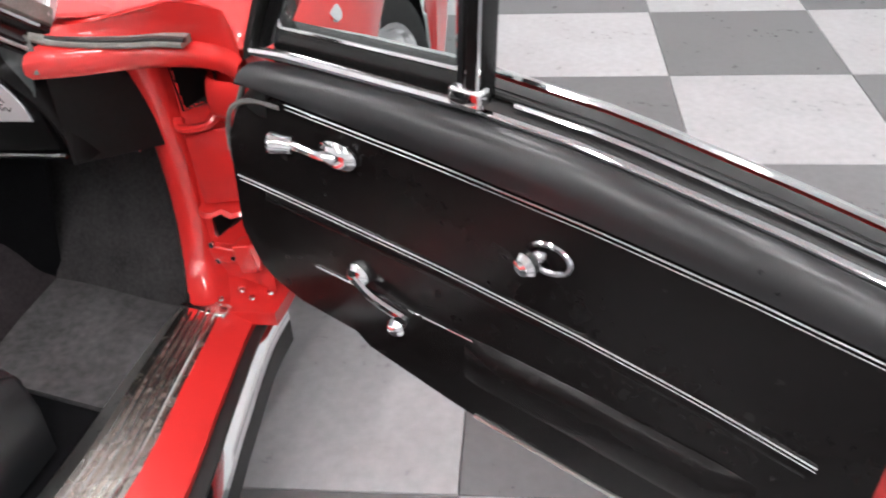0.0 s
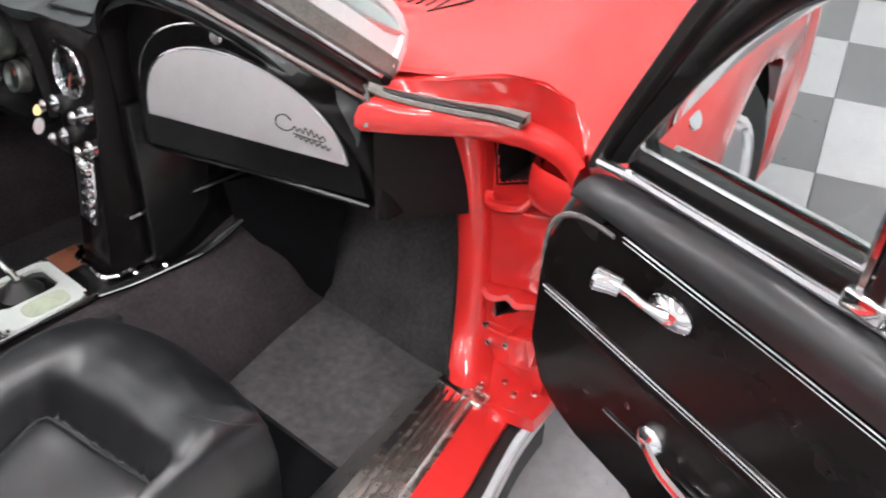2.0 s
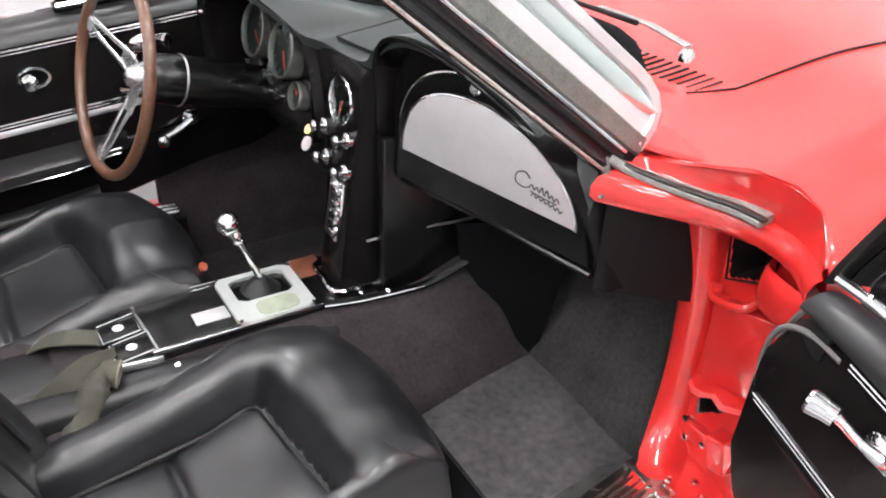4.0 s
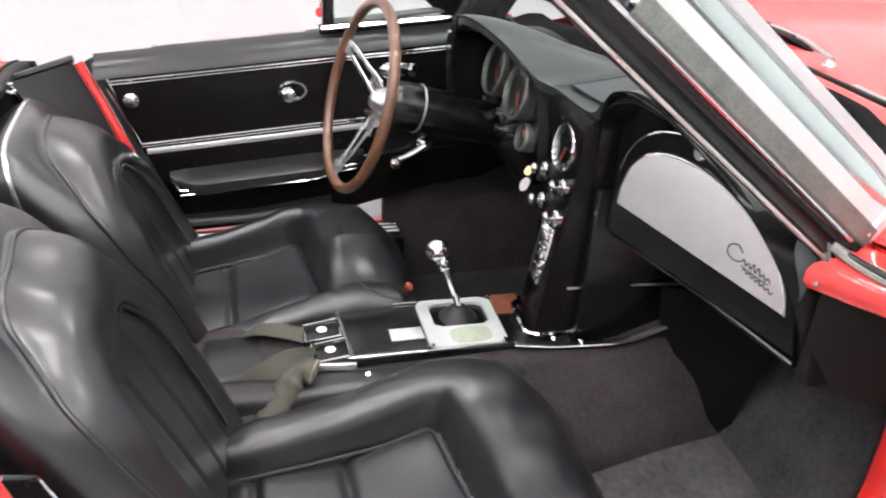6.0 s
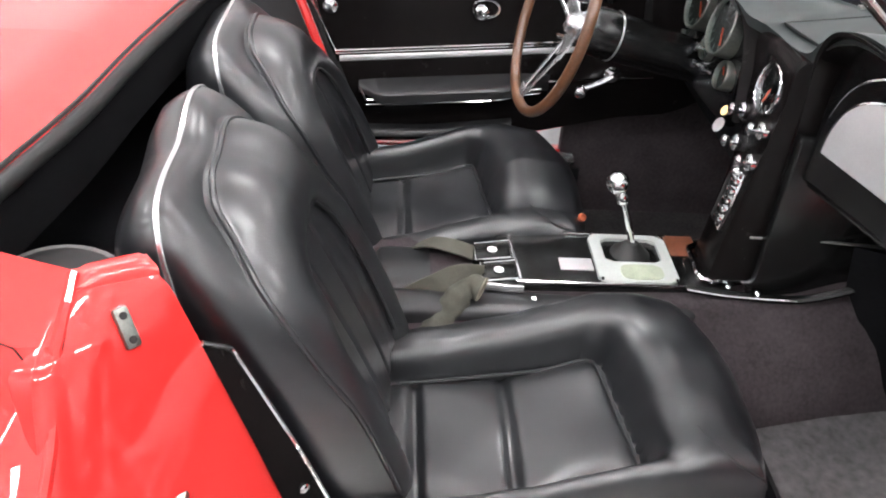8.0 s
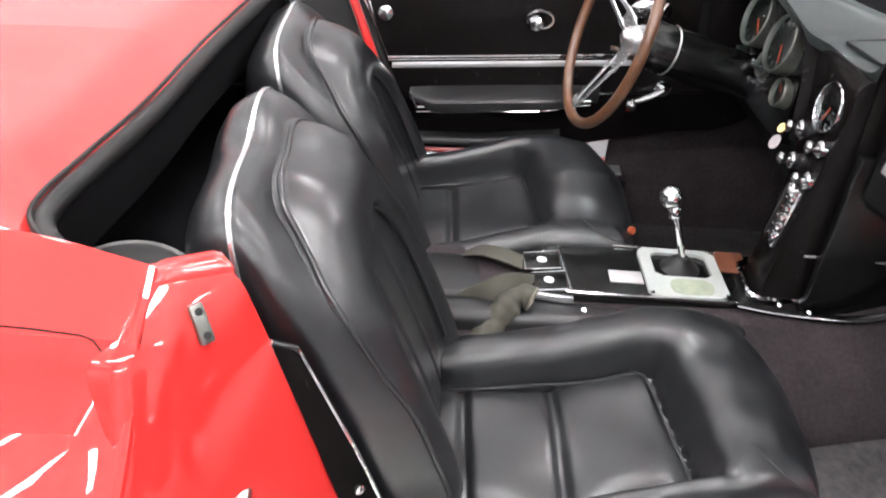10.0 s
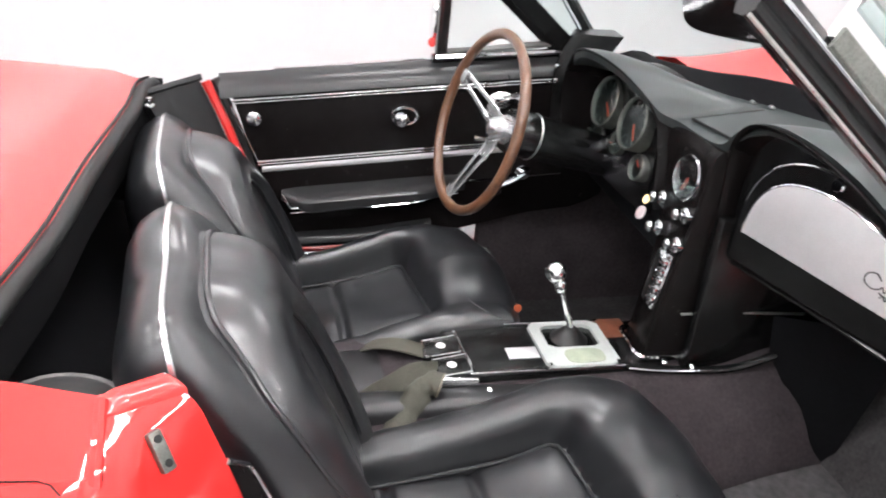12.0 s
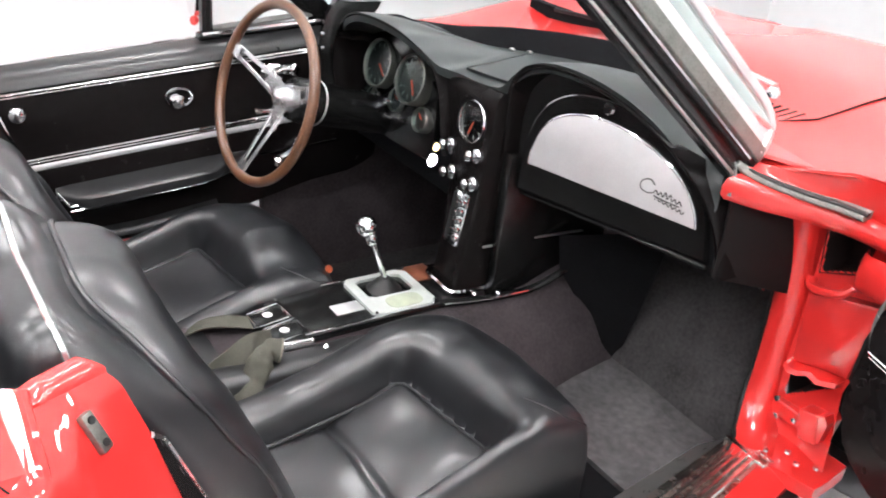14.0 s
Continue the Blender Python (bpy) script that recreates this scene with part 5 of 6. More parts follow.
# instrument binnacle
HOOD = spl([(-0.455, 0.725, 0.62), (-0.468, 0.706, 0.70), (-0.473, 0.700, 0.75), (-0.468, 0.698, 0.80), (-0.45, 0.694, 0.836), (-0.412, 0.688, 0.868), (-0.365, 0.675, 0.892), (-0.31, 0.671, 0.908), (-0.26, 0.690, 0.906), (-0.205, 0.718, 0.889), (-0.165, 0.752, 0.856), (-0.150, 0.780, 0.806), (-0.132, 0.787, 0.75), (-0.118, 0.788, 0.69), (-0.106, 0.788, 0.64)], 60)
hc = V(-0.345, 0.80, 0.70)
bm = loft([[p + V(0, 0.010 + 0.04 * wrap(p, 0.84), -0.004 + 0.008 * wrap(p, 0.84)) + (p - hc) * 0.02 * wrap(p, 0.84), p + V(0, 0.006, -0.001) + (p - hc) * 0.02 * wrap(p, 0.84), p, p + (hc - p) * 0.04 + V(0, 0.004, 0), p + (hc - p) * 0.06 + V(0, 0.03, 0), p + (hc - p) * 0.10 + V(0, 0.10, 0), p + (hc - p) * 0.12 + V(0, 0.16, 0)] for p in HOOD], None, False, False)
part("binnacle", bm, TRIM, car, "padded black instrument hood")
part("cluster_face", slab(lambda u, v: V(lerp(-0.56, -0.16, u), 0.80 - 0.015 * math.sin(u * math.pi), lerp(0.60, lin(u, [(0, 0.70), (0.15, 0.83), (0.3, 0.86), (0.7, 0.865), (0.85, 0.82), (1, 0.76)]), v)), 20, 6, (0, 0.02, 0)), GLOSS, car)
NG = V(0.0, -0.97, 0.24)
gauge((-0.240, 0.778, 0.774), NG, 0.054, "gauge", 0.85, 11)
gauge((-0.378, 0.772, 0.774), NG, 0.054, "gauge", 0.9, 11)
for x, z in ((-0.195, 0.692), (-0.305, 0.705), (-0.437, 0.70), (-0.415, 0.675)):
    gauge((x, 0.785, z), NG, 0.027, "gauge", 0.4, 5)
for x, z in ((-0.265, 0.668), (-0.33, 0.655), (-0.33, 0.69)):
    part("dash_knob", lathe([(0.007, 0), (0.005, 0.01), (0.010, 0.013), (0.010, 0.022), (0.002, 0.024)], (x, 0.785, z), NG, 14), CHROME, car, "chrome dash knob")
part("pedal", box((-0.30, 1.12, 0.32), (0.06, 0.02, 0.05), 0.006), RUBBER, car, "black brake pedal")

part("pillar_trim", loft([[V(-0.60, y0, z), V(-0.565, y0 - 0.012, z), V(-0.545, y0 + 0.02, z), V(-0.535, y0 + 0.10, z), V(-0.60, y0 + 0.10, z)] for z, y0 in ((0.60, 0.735), (0.70, 0.725), (0.78, 0.72), (0.84, 0.735), (0.88, 0.76))]), GLOSS, car, "black trim at the foot of the far windscreen pillar")
for p in ((-0.558, 0.712, 0.80), (-0.556, 0.714, 0.765)):
    part("screw", lathe([(0.006, 0), (0.005, 0.004), (0.001, 0.005)], p, (0.6, -0.8, 0.1), 10), CHROME, car)

# -- steering wheel --
WC = V(-0.347, 0.468, 0.732)
WN = V(0.075, -0.955, 0.262).normalized()
wm = axes(WN)
rim_pts = [WC + wm @ V(0.194 * math.cos(a), 0.194 * math.sin(a), 0) for a in (2 * math.pi * k / 72 for k in range(72))]
wheel = part("steering_wheel", tube(rim_pts, 0.0112, 12, closed=True, up=WN), WOOD, car, "wood-rimmed steering wheel with three bright spokes")
for deg in (162, 264, 17):
    a = radians(deg)
    w, s_ = wm @ V(math.cos(a), math.sin(a), 0), wm @ V(-math.sin(a), math.cos(a), 0)
    bm = bmesh.new()
    for k in (-1, 1):
        ribbon([WC - WN * 0.05 + w * 0.035 + s_ * 0.020 * k, WC - WN * 0.03 + w * 0.10 + s_ * 0.014 * k, WC - WN * 0.004 + w * 0.185 + s_ * 0.010 * k], 0.011, 0.004, bm, up=WN)
    ribbon([WC - WN * 0.004 + w * 0.160, WC + w * 0.19], 0.03, 0.004, bm, up=WN)
    ribbon([WC - WN * 0.05 + w * 0.02, WC - WN * 0.042 + w * 0.075], 0.045, 0.004, bm, up=WN)
    part("spoke", bm, SPOKE, wheel, "slotted bright metal spoke")
part("hub", lathe([(0.034, -0.075), (0.032, -0.06), (0.027, -0.052), (0.022, -0.040), (0.020, -0.032), (0.014, -0.027), (0.001, -0.025)], WC, WN, 24), SPOKE, wheel, "bright hub with horn button")
part("column", lathe([(0.045, -0.36), (0.05, -0.2), (0.052, -0.12), (0.05, -0.08), (0.046, -0.07)], WC, WN, 24), GLOSS, car, "black steering column shroud")
part("column_ring", lathe([(0.0525, -0.135), (0.0535, -0.133), (0.0525, -0.131)], WC, WN, 24), STEEL, car)
part("indicator_stalk", tube([WC - WN * 0.10 + wm @ V(-0.04, -0.03, 0), WC - WN * 0.08 + wm @ V(-0.10, -0.06, 0), WC - WN * 0.075 + wm @ V(-0.13, -0.07, 0)], [0.005, 0.005, 0.009], 10), CHROME, car, "chrome indicator stalk")

# -- windscreen --
for side in (1, -1):
    base, tip = V(side * 0.505, 0.99, zl(side * 0.5, 0.82)), V(side * 0.449, 0.553, zl(side * 0.45, 1.178))
    if side < 0:
        base, tip = V(-0.650, 0.800, 0.805), V(-0.558, 0.380, 1.149)
    d = (tip - base).normalized()
    a = d.cross(V(1, 0, 0)).normalized()
    sec = [(-0.022, 0.012), (-0.022, -0.030), (-0.008, -0.046), (0.012, -0.045), (0.022, -0.032), (0.017, -0.024), (0.018, -0.014), (0.025, -0.006), (0.025, 0.004), (0.012, 0.016)]
    bm = loft([[p + V(side * x, 0, 0) + a * y for x, y in sec] for p in (base - d * 0.03, lerp(base, tip, 0.35), lerp(base, tip, 0.7), tip)])
    pil = part("windscreen_pillar", bm, GLOSS, car, "black windscreen pillar with bright outer moulding")
    if side > 0:
        B0, F0 = V(side * 0.522, 1.008, zl(side * 0.5, 0.823)), V(side * 0.492, 1.092, zl(side * 0.5, 0.862))
        run = (tip - base).normalized()
        rows = []
        for k in range(13):
            g = (k / 12) ** 1.6
            in_, out_ = B0 + run * 0.48 * g, F0 + run * (0.012 + 0.50 * g)
            if k < 4:
                out_ = lerp(in_, out_, (0.45, 0.72, 0.88, 0.97)[k])
            n_ = V(side * 0.9, 0.35, 0.2) * 0.006
            rows.append([in_ - n_, in_ + n_, lerp(in_, out_, 0.5) + n_ * 1.6, out_ + n_, out_ - n_])
        part("screen_end", loft(rows), FRAME, pil, "wrapped bright end of the windscreen frame")
        part("pillar_moulding", ribbon([r[1] + V(side * 0.003, 0.004, 0) for r in rows], 0.030, 0.008, up=V(side, 0.2, 0.1)), DULL, pil, "grey windscreen frame moulding")
        rim = [rows[0][1]] + [r[3] for r in rows]
        part("screen_border", ribbon([q + V(side * 0.003, 0, 0) for q in rim], 0.020, 0.008, up=V(side, 0.2, 0.1)), FRAME, pil, "satin rim of the windscreen end")
        # opaque pane carrying the glass end's bright reflection in its colour
        pane = []
        for k in range(2, 25):
            g = ((k / 24) * 12 / 12) ** 1.6
            in_, out_ = B0 + run * 0.48 * g, F0 + run * (0.012 + 0.50 * g)
            half_w = 0.22 * min(1.0, ((k - 1.9) / 7.0)) ** 0.5
            n_ = V(side * 0.9, 0.35, 0.2) * 0.0145
            pane.append([lerp(in_, out_, 0.64 + q) + n_ * (1 - 0.5 * abs(q / 0.22)) for q in (-half_w, -half_w * 0.5, 0, half_w * 0.5, half_w)])
        part("glass_end", loft(pane, None, False, False), GLINT, pil, "curved windscreen glass end with its pale reflection painted in")
    part("pillar_bead", tube([base + V(side * 0.024, -0.002, 0.002), tip + V(side * 0.024, -0.002, 0.002)], 0.0035, 6), CHROME, pil)
    part("pillar_bead", tube([base - a * 0.040 + V(side * 0.020, 0, 0), tip - a * 0.040 + V(side * 0.020, 0, 0)], 0.003, 6), STEEL, pil)
bm = loft([[lerp(V(-0.645, 0.81, 0.805), V(-0.556, 0.390, 1.147), v) * (1 - u) + lerp(V(0.50, 1.0, zl(0.5, 0.82)), V(0.445, 0.563, zl(0.45, 1.178)), v) * u + V(0, 0.34 * (1 - (2 * u - 1) ** 2) * lerp(1, 0.45, v), 0.012 * (1 - v)) for u in (k / 24 for k in range(25))] for v in (j / 6 for j in range(7))], None, False, False)
wind = part("windscreen", bm, GLASS, car, "clear curved windscreen")
wind.visible_shadow = False
top = spl([(-0.556, 0.380, 1.152), (-0.28, 0.608, 1.178), (0, 0.708, 1.19), (0.25, 0.668, 1.203), (0.449, 0.553, zl(0.45, 1.183))], 30)
part("windscreen_header", ribbon(top, 0.045, 0.03), GLOSS, car, "black windscreen header rail")
mr = [((abs(math.cos(t)) ** 0.5) * (1 if math.cos(t) > 0 else -1), (abs(math.sin(t)) ** 0.6) * (1 if math.sin(t) > 0 else -1)) for t in (2 * math.pi * k / 36 for k in range(36))]
mirror = part("mirror", loft([[V(0.268 + px * 0.125 * s, 0.623 + d - 0.009 * pz, 1.124 + 0.02 * px + pz * 0.032 * s) for px, pz in mr] for s, d in ((0.8, 0.03), (0.95, 0.022), (1, 0.010), (1, 0.0), (0.94, -0.005))]), GLOSS, car, "black framed interior rear-view mirror")
part("mirror_glass", loft([[V(0.268 + px * 0.115 * s, 0.623 + d - 0.0076 * pz, 1.124 + 0.02 * px + pz * 0.027 * s) for px, pz in mr] for s, d in ((1, -0.004), (1, -0.007))]), CHROME, mirror)
part("mirror_stem", tube([V(0.248, 0.645, 1.13), V(0.225, 0.665, 1.165), V(0.21, 0.68, 1.195)], 0.008, 8), CHROME, mirror)

# wipers and cowl vents
for side, (px, py) in ((1, (0.335, 1.285)), (-1, (-0.12, 1.40))):
    z = zl(px, 0.868)
    wp = part("wiper", lathe([(0.016, 0), (0.014, 0.012), (0.008, 0.02), (0.001, 0.021)], (px, py, z - 0.012), (0, 0, 1), 14), CHROME, car, "bright wiper arm and blade")
    part("wiper_arm", ribbon([V(px, py, z + 0.012), V(px - 0.1, py - 0.0, z + 0.02), V(px - 0.26, py + 0.02, zl(px - 0.26, 0.885))], 0.018, 0.005), STEEL, wp)
    part("wiper_blade", ribbon([V(px - 0.12, py - 0.012, z + 0.018), V(px - 0.40, py + 0.02, zl(px - 0.4, 0.878))], 0.008, 0.01), RUBBER, wp)
# dark bars painting the shade inside the red vent grooves
for k in range(11):
    x = 0.225 + 0.018 * k
    part("vent_shade", loft([[V(x + q, y, body_z(x, y) + h) for q, h in ((-0.0032, 0.0), (-0.0022, 0.0022), (0.0022, 0.0022), (0.0032, 0.0))] for y in (1.215 + 0.003 * k, 1.25, 1.285 + 0.002 * k)]), GAP_SHADE, car)
part("bonnet_seam", tube([V(0.438 + 0.01 * (y - 1.3), y, body_z(0.438, y) + 0.001) for y in (lerp(1.30, 2.4, k / 24) for k in range(25))], 0.0022, 6), GAP_SHADE, car)
part("bonnet_seam", tube([V(lerp(0.438, 0.405, t), lerp(1.30, 1.225, t), body_z(0.42, lerp(1.30, 1.225, t)) + 0.002) for t in (0, 0.5, 1)], 0.0022, 6), GAP_SHADE, car)

# -- doors --
def door(side):
    """Built shut, in a frame with x forward, y towards the outside and z up; side 1 is the passenger's."""

    def P(s, d, z):
        return V(s, -side * d, z)

    def up(s):
        """Height of the upper bright strip."""
        if side < 0:
            return 0.687 + 0.092 * (s + 0.04)
        return lin(s, [(-0.1, 0.690), (-0.054, 0.697), (0.13, 0.724), (0.325, 0.746), (0.56, 0.764), (0.797, 0.777), (0.95, 0.783)])

    def mid(s):
        return -0.147 if side < 0 else lin(s, [(-0.08, -0.186), (0.2, -0.168), (0.49, -0.157), (0.9, -0.149)])

    RH = 0.054 if side < 0 else 0.072

    def rh(s):
        """Height of the padded rail above the upper strip."""
        return 0.054 if side < 0 else lin(s, [(-0.1, 0.060), (0.15, 0.066), (0.386, 0.073), (0.618, 0.066), (0.76, 0.052), (0.90, 0.034)])

    FE = 0.915 if side < 0 else 0.945
    zo = 0 if side < 0 else 0.014

    S = [lerp(-0.09 if side > 0 else 0.02, FE - 0.015, i / 30) for i in range(31)]
    crown = 0.018 if side > 0 else -0.11

    def low(s):
        return lin(s, [(-0.1, 0.285), (0.25, 0.30), (0.5, 0.335), (0.70, 0.385), (0.82, 0.40), (0.89, 0.43), (0.925, 0.50)]) - (0.015 if side > 0 and s < 0.7 else 0.0)

    def prof(s):
        t, b = up(s), low(s)
        f = lin(s, [(0.84, 1.0), (FE, 0.35)]) if side > 0 else 1.0
        t -= 0.03 * (1 - f) + (lin(s, [(0.85, 0.0), (0.93, 0.085)]) if side > 0 else 0.0)
        return [P(s, 0.155 * f, t + rh(s) + crown - (0.010 if side > 0 else 0)), P(s, 0.185 * f, t + rh(s) + min(crown, 0) - 0.01), P(s, 0.215 * f, t - 0.05), P(s, 0.225 * f, lerp(t, b, 0.5)), P(s, 0.20 * f, b + 0.03), P(s, 0.16 * f, b), P(s, 0.03, b), P(s, 0.012, b + 0.02), P(s, 0.012, t - 0.01), P(s, 0.02, t + 0.02), P(s, 0.05 * f, t + 0.03), P(s, 0.12 * f, t + 0.03)]

    def rear(p):
        """Slopes the rear edge of the far door."""
        if side > 0:
            return p
        return V(max(p.x, lin(p.z, [(0.30, 0.105), (0.34, 0.090), (0.54, 0.005), (0.69, -0.042), (0.74, -0.075)])), p.y, p.z)

    d = mesh_object("door", loft([[rear(p) for p in prof(s)] for s in S]), RED, 35)
    d.parent = car
    tagged(d, "red car door with black inner trim, standing open" if side > 0 else "red car door with black inner trim, shut")

    def band(name, z0, z1, s0, s1, d0, material, label="", bulge=0.0, n=24):
        """A lengthwise band of the trim between heights z0 and z1 above the strip line."""
        rings = []
        for i in range(n + 1):
            s = lerp(s0, s1, i / n)
            t = up(s) + mid(s) + 0.137
            q = [P(s, d0 + 0.012, t + z0)]
            for j in range(7):
                a = j / 6
                q.append(P(s, d0 - bulge * math.sin(a * math.pi) ** 0.7, t + lerp(z0, z1, a)))
            q.append(P(s, d0 + 0.012, t + z1))
            rings.append(q)
        return part(name, loft(rings), material, d, label)

    # trim card
    def card(s):
        return max(low(s) + 0.012, 0)

    rings = []
    for i in range(37):
        s = lerp(-0.055 if side > 0 else -0.07, FE - 0.022, i / 36)
        t = up(s) + 0.012
        t2 = lin(s, [(FE - 0.13, t), (FE - 0.05, up(0.8) - 0.02), (FE - 0.022, up(0.8) - 0.07)]) if s > FE - 0.13 else t
        rings.append([rear(p) for p in (P(s, 0.014, card(s)), P(s, 0.0, card(s) + 0.006), *(P(s, -0.004, lerp(card(s), t2, k / 8)) for k in range(1, 8)), P(s, 0.0, t2 - 0.004), P(s, 0.014, t2))])
    part("trim_card", loft(rings), TRIM, d, "black vinyl door trim panel")
    # padded top rail
    rings = []
    ends = (-0.085, 0.895) if side > 0 else (-0.075, 0.83)
    for i in range(43):
        s = lerp(*ends, i / 42)
        t, RH = up(s), rh(s)
        if side > 0:
            k = lin(s, [(0.875, 1.0), (0.895, 0.82)])
            prof_r = [(0.01, 0.008), (-0.004, 0.012), (-0.004, RH * 0.45), (0.004, RH * 0.74), (0.016, RH * 0.92), (0.03, RH), (0.045, RH - 0.004), (0.045, 0.008)]
        else:
            k = 1.0
            prof_r = [(0.01, 0.010), (-0.005, 0.013), (-0.002, 0.022), (0.008, 0.033), (0.022, 0.043), (0.040, 0.050), (0.058, 0.053), (0.058, 0.008)]
        rings.append([P(s, dd, t + zz * k) for dd, zz in prof_r])
    part("top_rail", loft(rings), VINYL, d, "padded black vinyl top rail")
    RM = S[1:-2] + ([0.88, 0.897] if side > 0 else [])
    part("rail_moulding", ribbon([P(s, 0.050 if side > 0 else 0.062, up(s) + rh(s) + 0.001) for s in RM], 0.012, 0.006), CHROME, d, "bright moulding along the top rail")
    if side > 0:
        part("window_slot", ribbon([P(s, 0.085, up(s) + rh(s) - 0.012) for s in S[1:-2]], 0.075, 0.012), RUBBER, d, "black rubber window slot")
        part("slot_bead", tube([P(s, 0.090, up(s) + rh(s)) for s in S[1:18]], 0.004, 6), CHROME, d)
        part("outer_sweep", ribbon([P(s, 0.120, up(s) + rh(s) + 0.000) for s in S[1:-2]], 0.04, 0.01), RUBBER, d, "black window sweep strip")
        part("sweep_groove", ribbon([P(s, 0.112, up(s) + rh(s) + 0.0058) for s in S[1:-2]], 0.008, 0.002), RUBBER, d)
        part("outer_bead", tube([P(s, 0.146, up(s) + rh(s) + 0.008) for s in S[1:-2]], 0.006, 6), CHROME, d)
    # rubber cap at the hinge end
    rings = []
    for i in range(13):
        s = lerp(0.84 if side > 0 else 0.815, FE, i / 12)
        e = -0.005 + 0.02 * (i / 12) ** 2
        if side > 0:
            t = lin(s, [(0.84, 0.790), (0.862, 0.790), (0.885, 0.774), (0.909, 0.752), (0.928, 0.716), (0.945, 0.650)])
            w_ = lin(s, [(0.84, 0.10), (0.89, 0.08), (FE, 0.055)])
            rings.append([P(s, w_, t + 0.012), P(s, w_ + 0.004, t - 0.10), P(s, 0.02 + e, t - 0.12), P(s, e + 0.004, t - 0.10), P(s, e + 0.002, t - 0.02), P(s, e + 0.006, t - 0.006), P(s, 0.02 + e, t + 0.004)])
        else:
            t = up(min(s, 0.83)) - 0.035 * max(0, (s - 0.83) / (FE - 0.83)) ** 1.5
            w_ = lin(s, [(0.815, 0.16), (0.86, 0.10), (FE, 0.055)])
            rings.append([P(s, w_, t + RH + 0.008), P(s, w_ + 0.006, t - 0.05), P(s, 0.02 + e, t - 0.075), P(s, e, t - 0.06), P(s, e, t + 0.0), P(s, e + 0.006, t + 0.025), P(s, 0.02 + e, t + RH * 0.8), P(s, 0.035, t + RH + 0.006)])
    part("front_cap", loft(rings), RAIL, d, "black rubber cap at the hinge end of the door")
    if side > 0:
        part("cap_seal", tube(spl([P(0.845, 0.03, 0.812), P(0.872, 0.03, 0.802), P(0.90, 0.03, 0.785), P(0.922, 0.03, 0.748), P(0.938, 0.03, 0.70)], 18), 0.005, 6), GREYRUB, d, "worn grey seal along the cap")
    # bright strips
    def strip2(z, s0, s1, dd=-0.003, r=0.0028):
        n = 20
        part("bright_line", tube([P(lerp(s0, s1, i / n), dd, (up(lerp(s0, s1, i / n)) + (z if z > -0.1 else mid(lerp(s0, s1, i / n)) + z + 0.137))) for i in range(n + 1)], r, 6), CHROME, d)

    LW = 0.0028 if side < 0 else 0.0019
    strip2(0.006, -0.045, 0.80, r=LW)
    strip2(-0.001, -0.045, 0.80, r=LW * 0.65)
    strip2(-0.137, 0.01, FE - 0.032, -0.006, r=LW)
    strip2(-0.144, 0.01, FE - 0.036, -0.006, r=LW * 0.65)
    band("trim_band", -0.168, -0.148, 0.02, 0.86, -0.002, ALLOY if side < 0 else TRIM, "ribbed band across the door trim", 0.004)
    if side < 0:
        part("strip_end", tube([P(-0.045, -0.003, up(-0.045) + 0.006), P(-0.05, -0.003, up(-0.045) - 0.01), P(0.01, -0.004, up(0.01) + mid(0.01))], 0.0022, 6), CHROME, d)
    # front rolled edge of the trim
    part("trim_bead", tube(spl([P(FE - 0.13, 0.0, up(0.8) - 0.004), P(FE - 0.075, 0.0, up(0.8) - 0.008), P(FE - 0.035, 0.0, up(0.8) - 0.03), P(FE - 0.018, 0.002, up(0.8) - 0.07), P(FE - 0.020, 0.0, up(0.8) - 0.11), P(FE - 0.03, 0.0, up(0.87) + mid(0.87))], 24), 0.004, 6), GREYRUB, d)
    # armrest
    rings = []
    for i in range(25):
        s = lerp(0.065, 0.52 if side < 0 else 0.495, i / 24)
        i_ = i / 24
        if side > 0:
            t = up(s) - 0.272
            w = 0.020 * pw(i_, [(0, 0.35), (0.12, 1), (0.93, 1), (1, 0.6)])
            h = 0.075 * pw(i_, [(0, 0.5), (0.15, 1), (1, 0.9)])
        else:
            t = up(s) - 0.238
            w = 0.056 * pw(i_, [(0, 0.35), (0.12, 1), (0.75, 1), (1, 0.15)])
            h = 0.040 * pw(i_, [(0, 0.3), (0.15, 1), (1, 0.8)])
        rings.append([P(s, 0.004, t + 0.018), P(s, -w * 0.45, t + 0.010), P(s, -w * 0.88, t), P(s, -w, t - 0.007), P(s, -w, t - h * 0.75), P(s, -w * 0.7, t - h), P(s, 0.004, t - h - 0.004)])
    arm = part("armrest", loft(rings), VINYL if side < 0 else TRIM, d, "black padded armrest with bright edging" if side < 0 else "black moulded armrest")
    if side < 0:
        part("armrest_line", tube([P(lerp(0.085, 0.50, i / 20), -0.050 * pw(i / 20, [(0, 0.9), (0.7, 1), (1, 0.4)]), up(lerp(0.085, 0.50, i / 20)) - 0.258) for i in range(21)], 0.003, 6), CHROME, arm)
        part("armrest_line", tube([P(lerp(0.085, 0.50, i / 20), -0.050 * pw(i / 20, [(0, 0.9), (0.7, 1), (1, 0.4)]), up(lerp(0.085, 0.50, i / 20)) - 0.270) for i in range(21)], 0.0018, 6), CHROME, arm)
        part("armrest_line", tube([P(0.085, -0.048, up(0.08) - 0.258), P(0.066, -0.02, up(0.06) - 0.232)], 0.003, 6), CHROME, arm)
    wl = -0.245 if side < 0 else -0.264
    part("bright_line", tube([P(lerp(0.44, 0.77, i / 10), -0.006, up(lerp(0.44, 0.77, i / 10)) + wl) for i in range(11)], LW * 0.9, 6), CHROME, d)
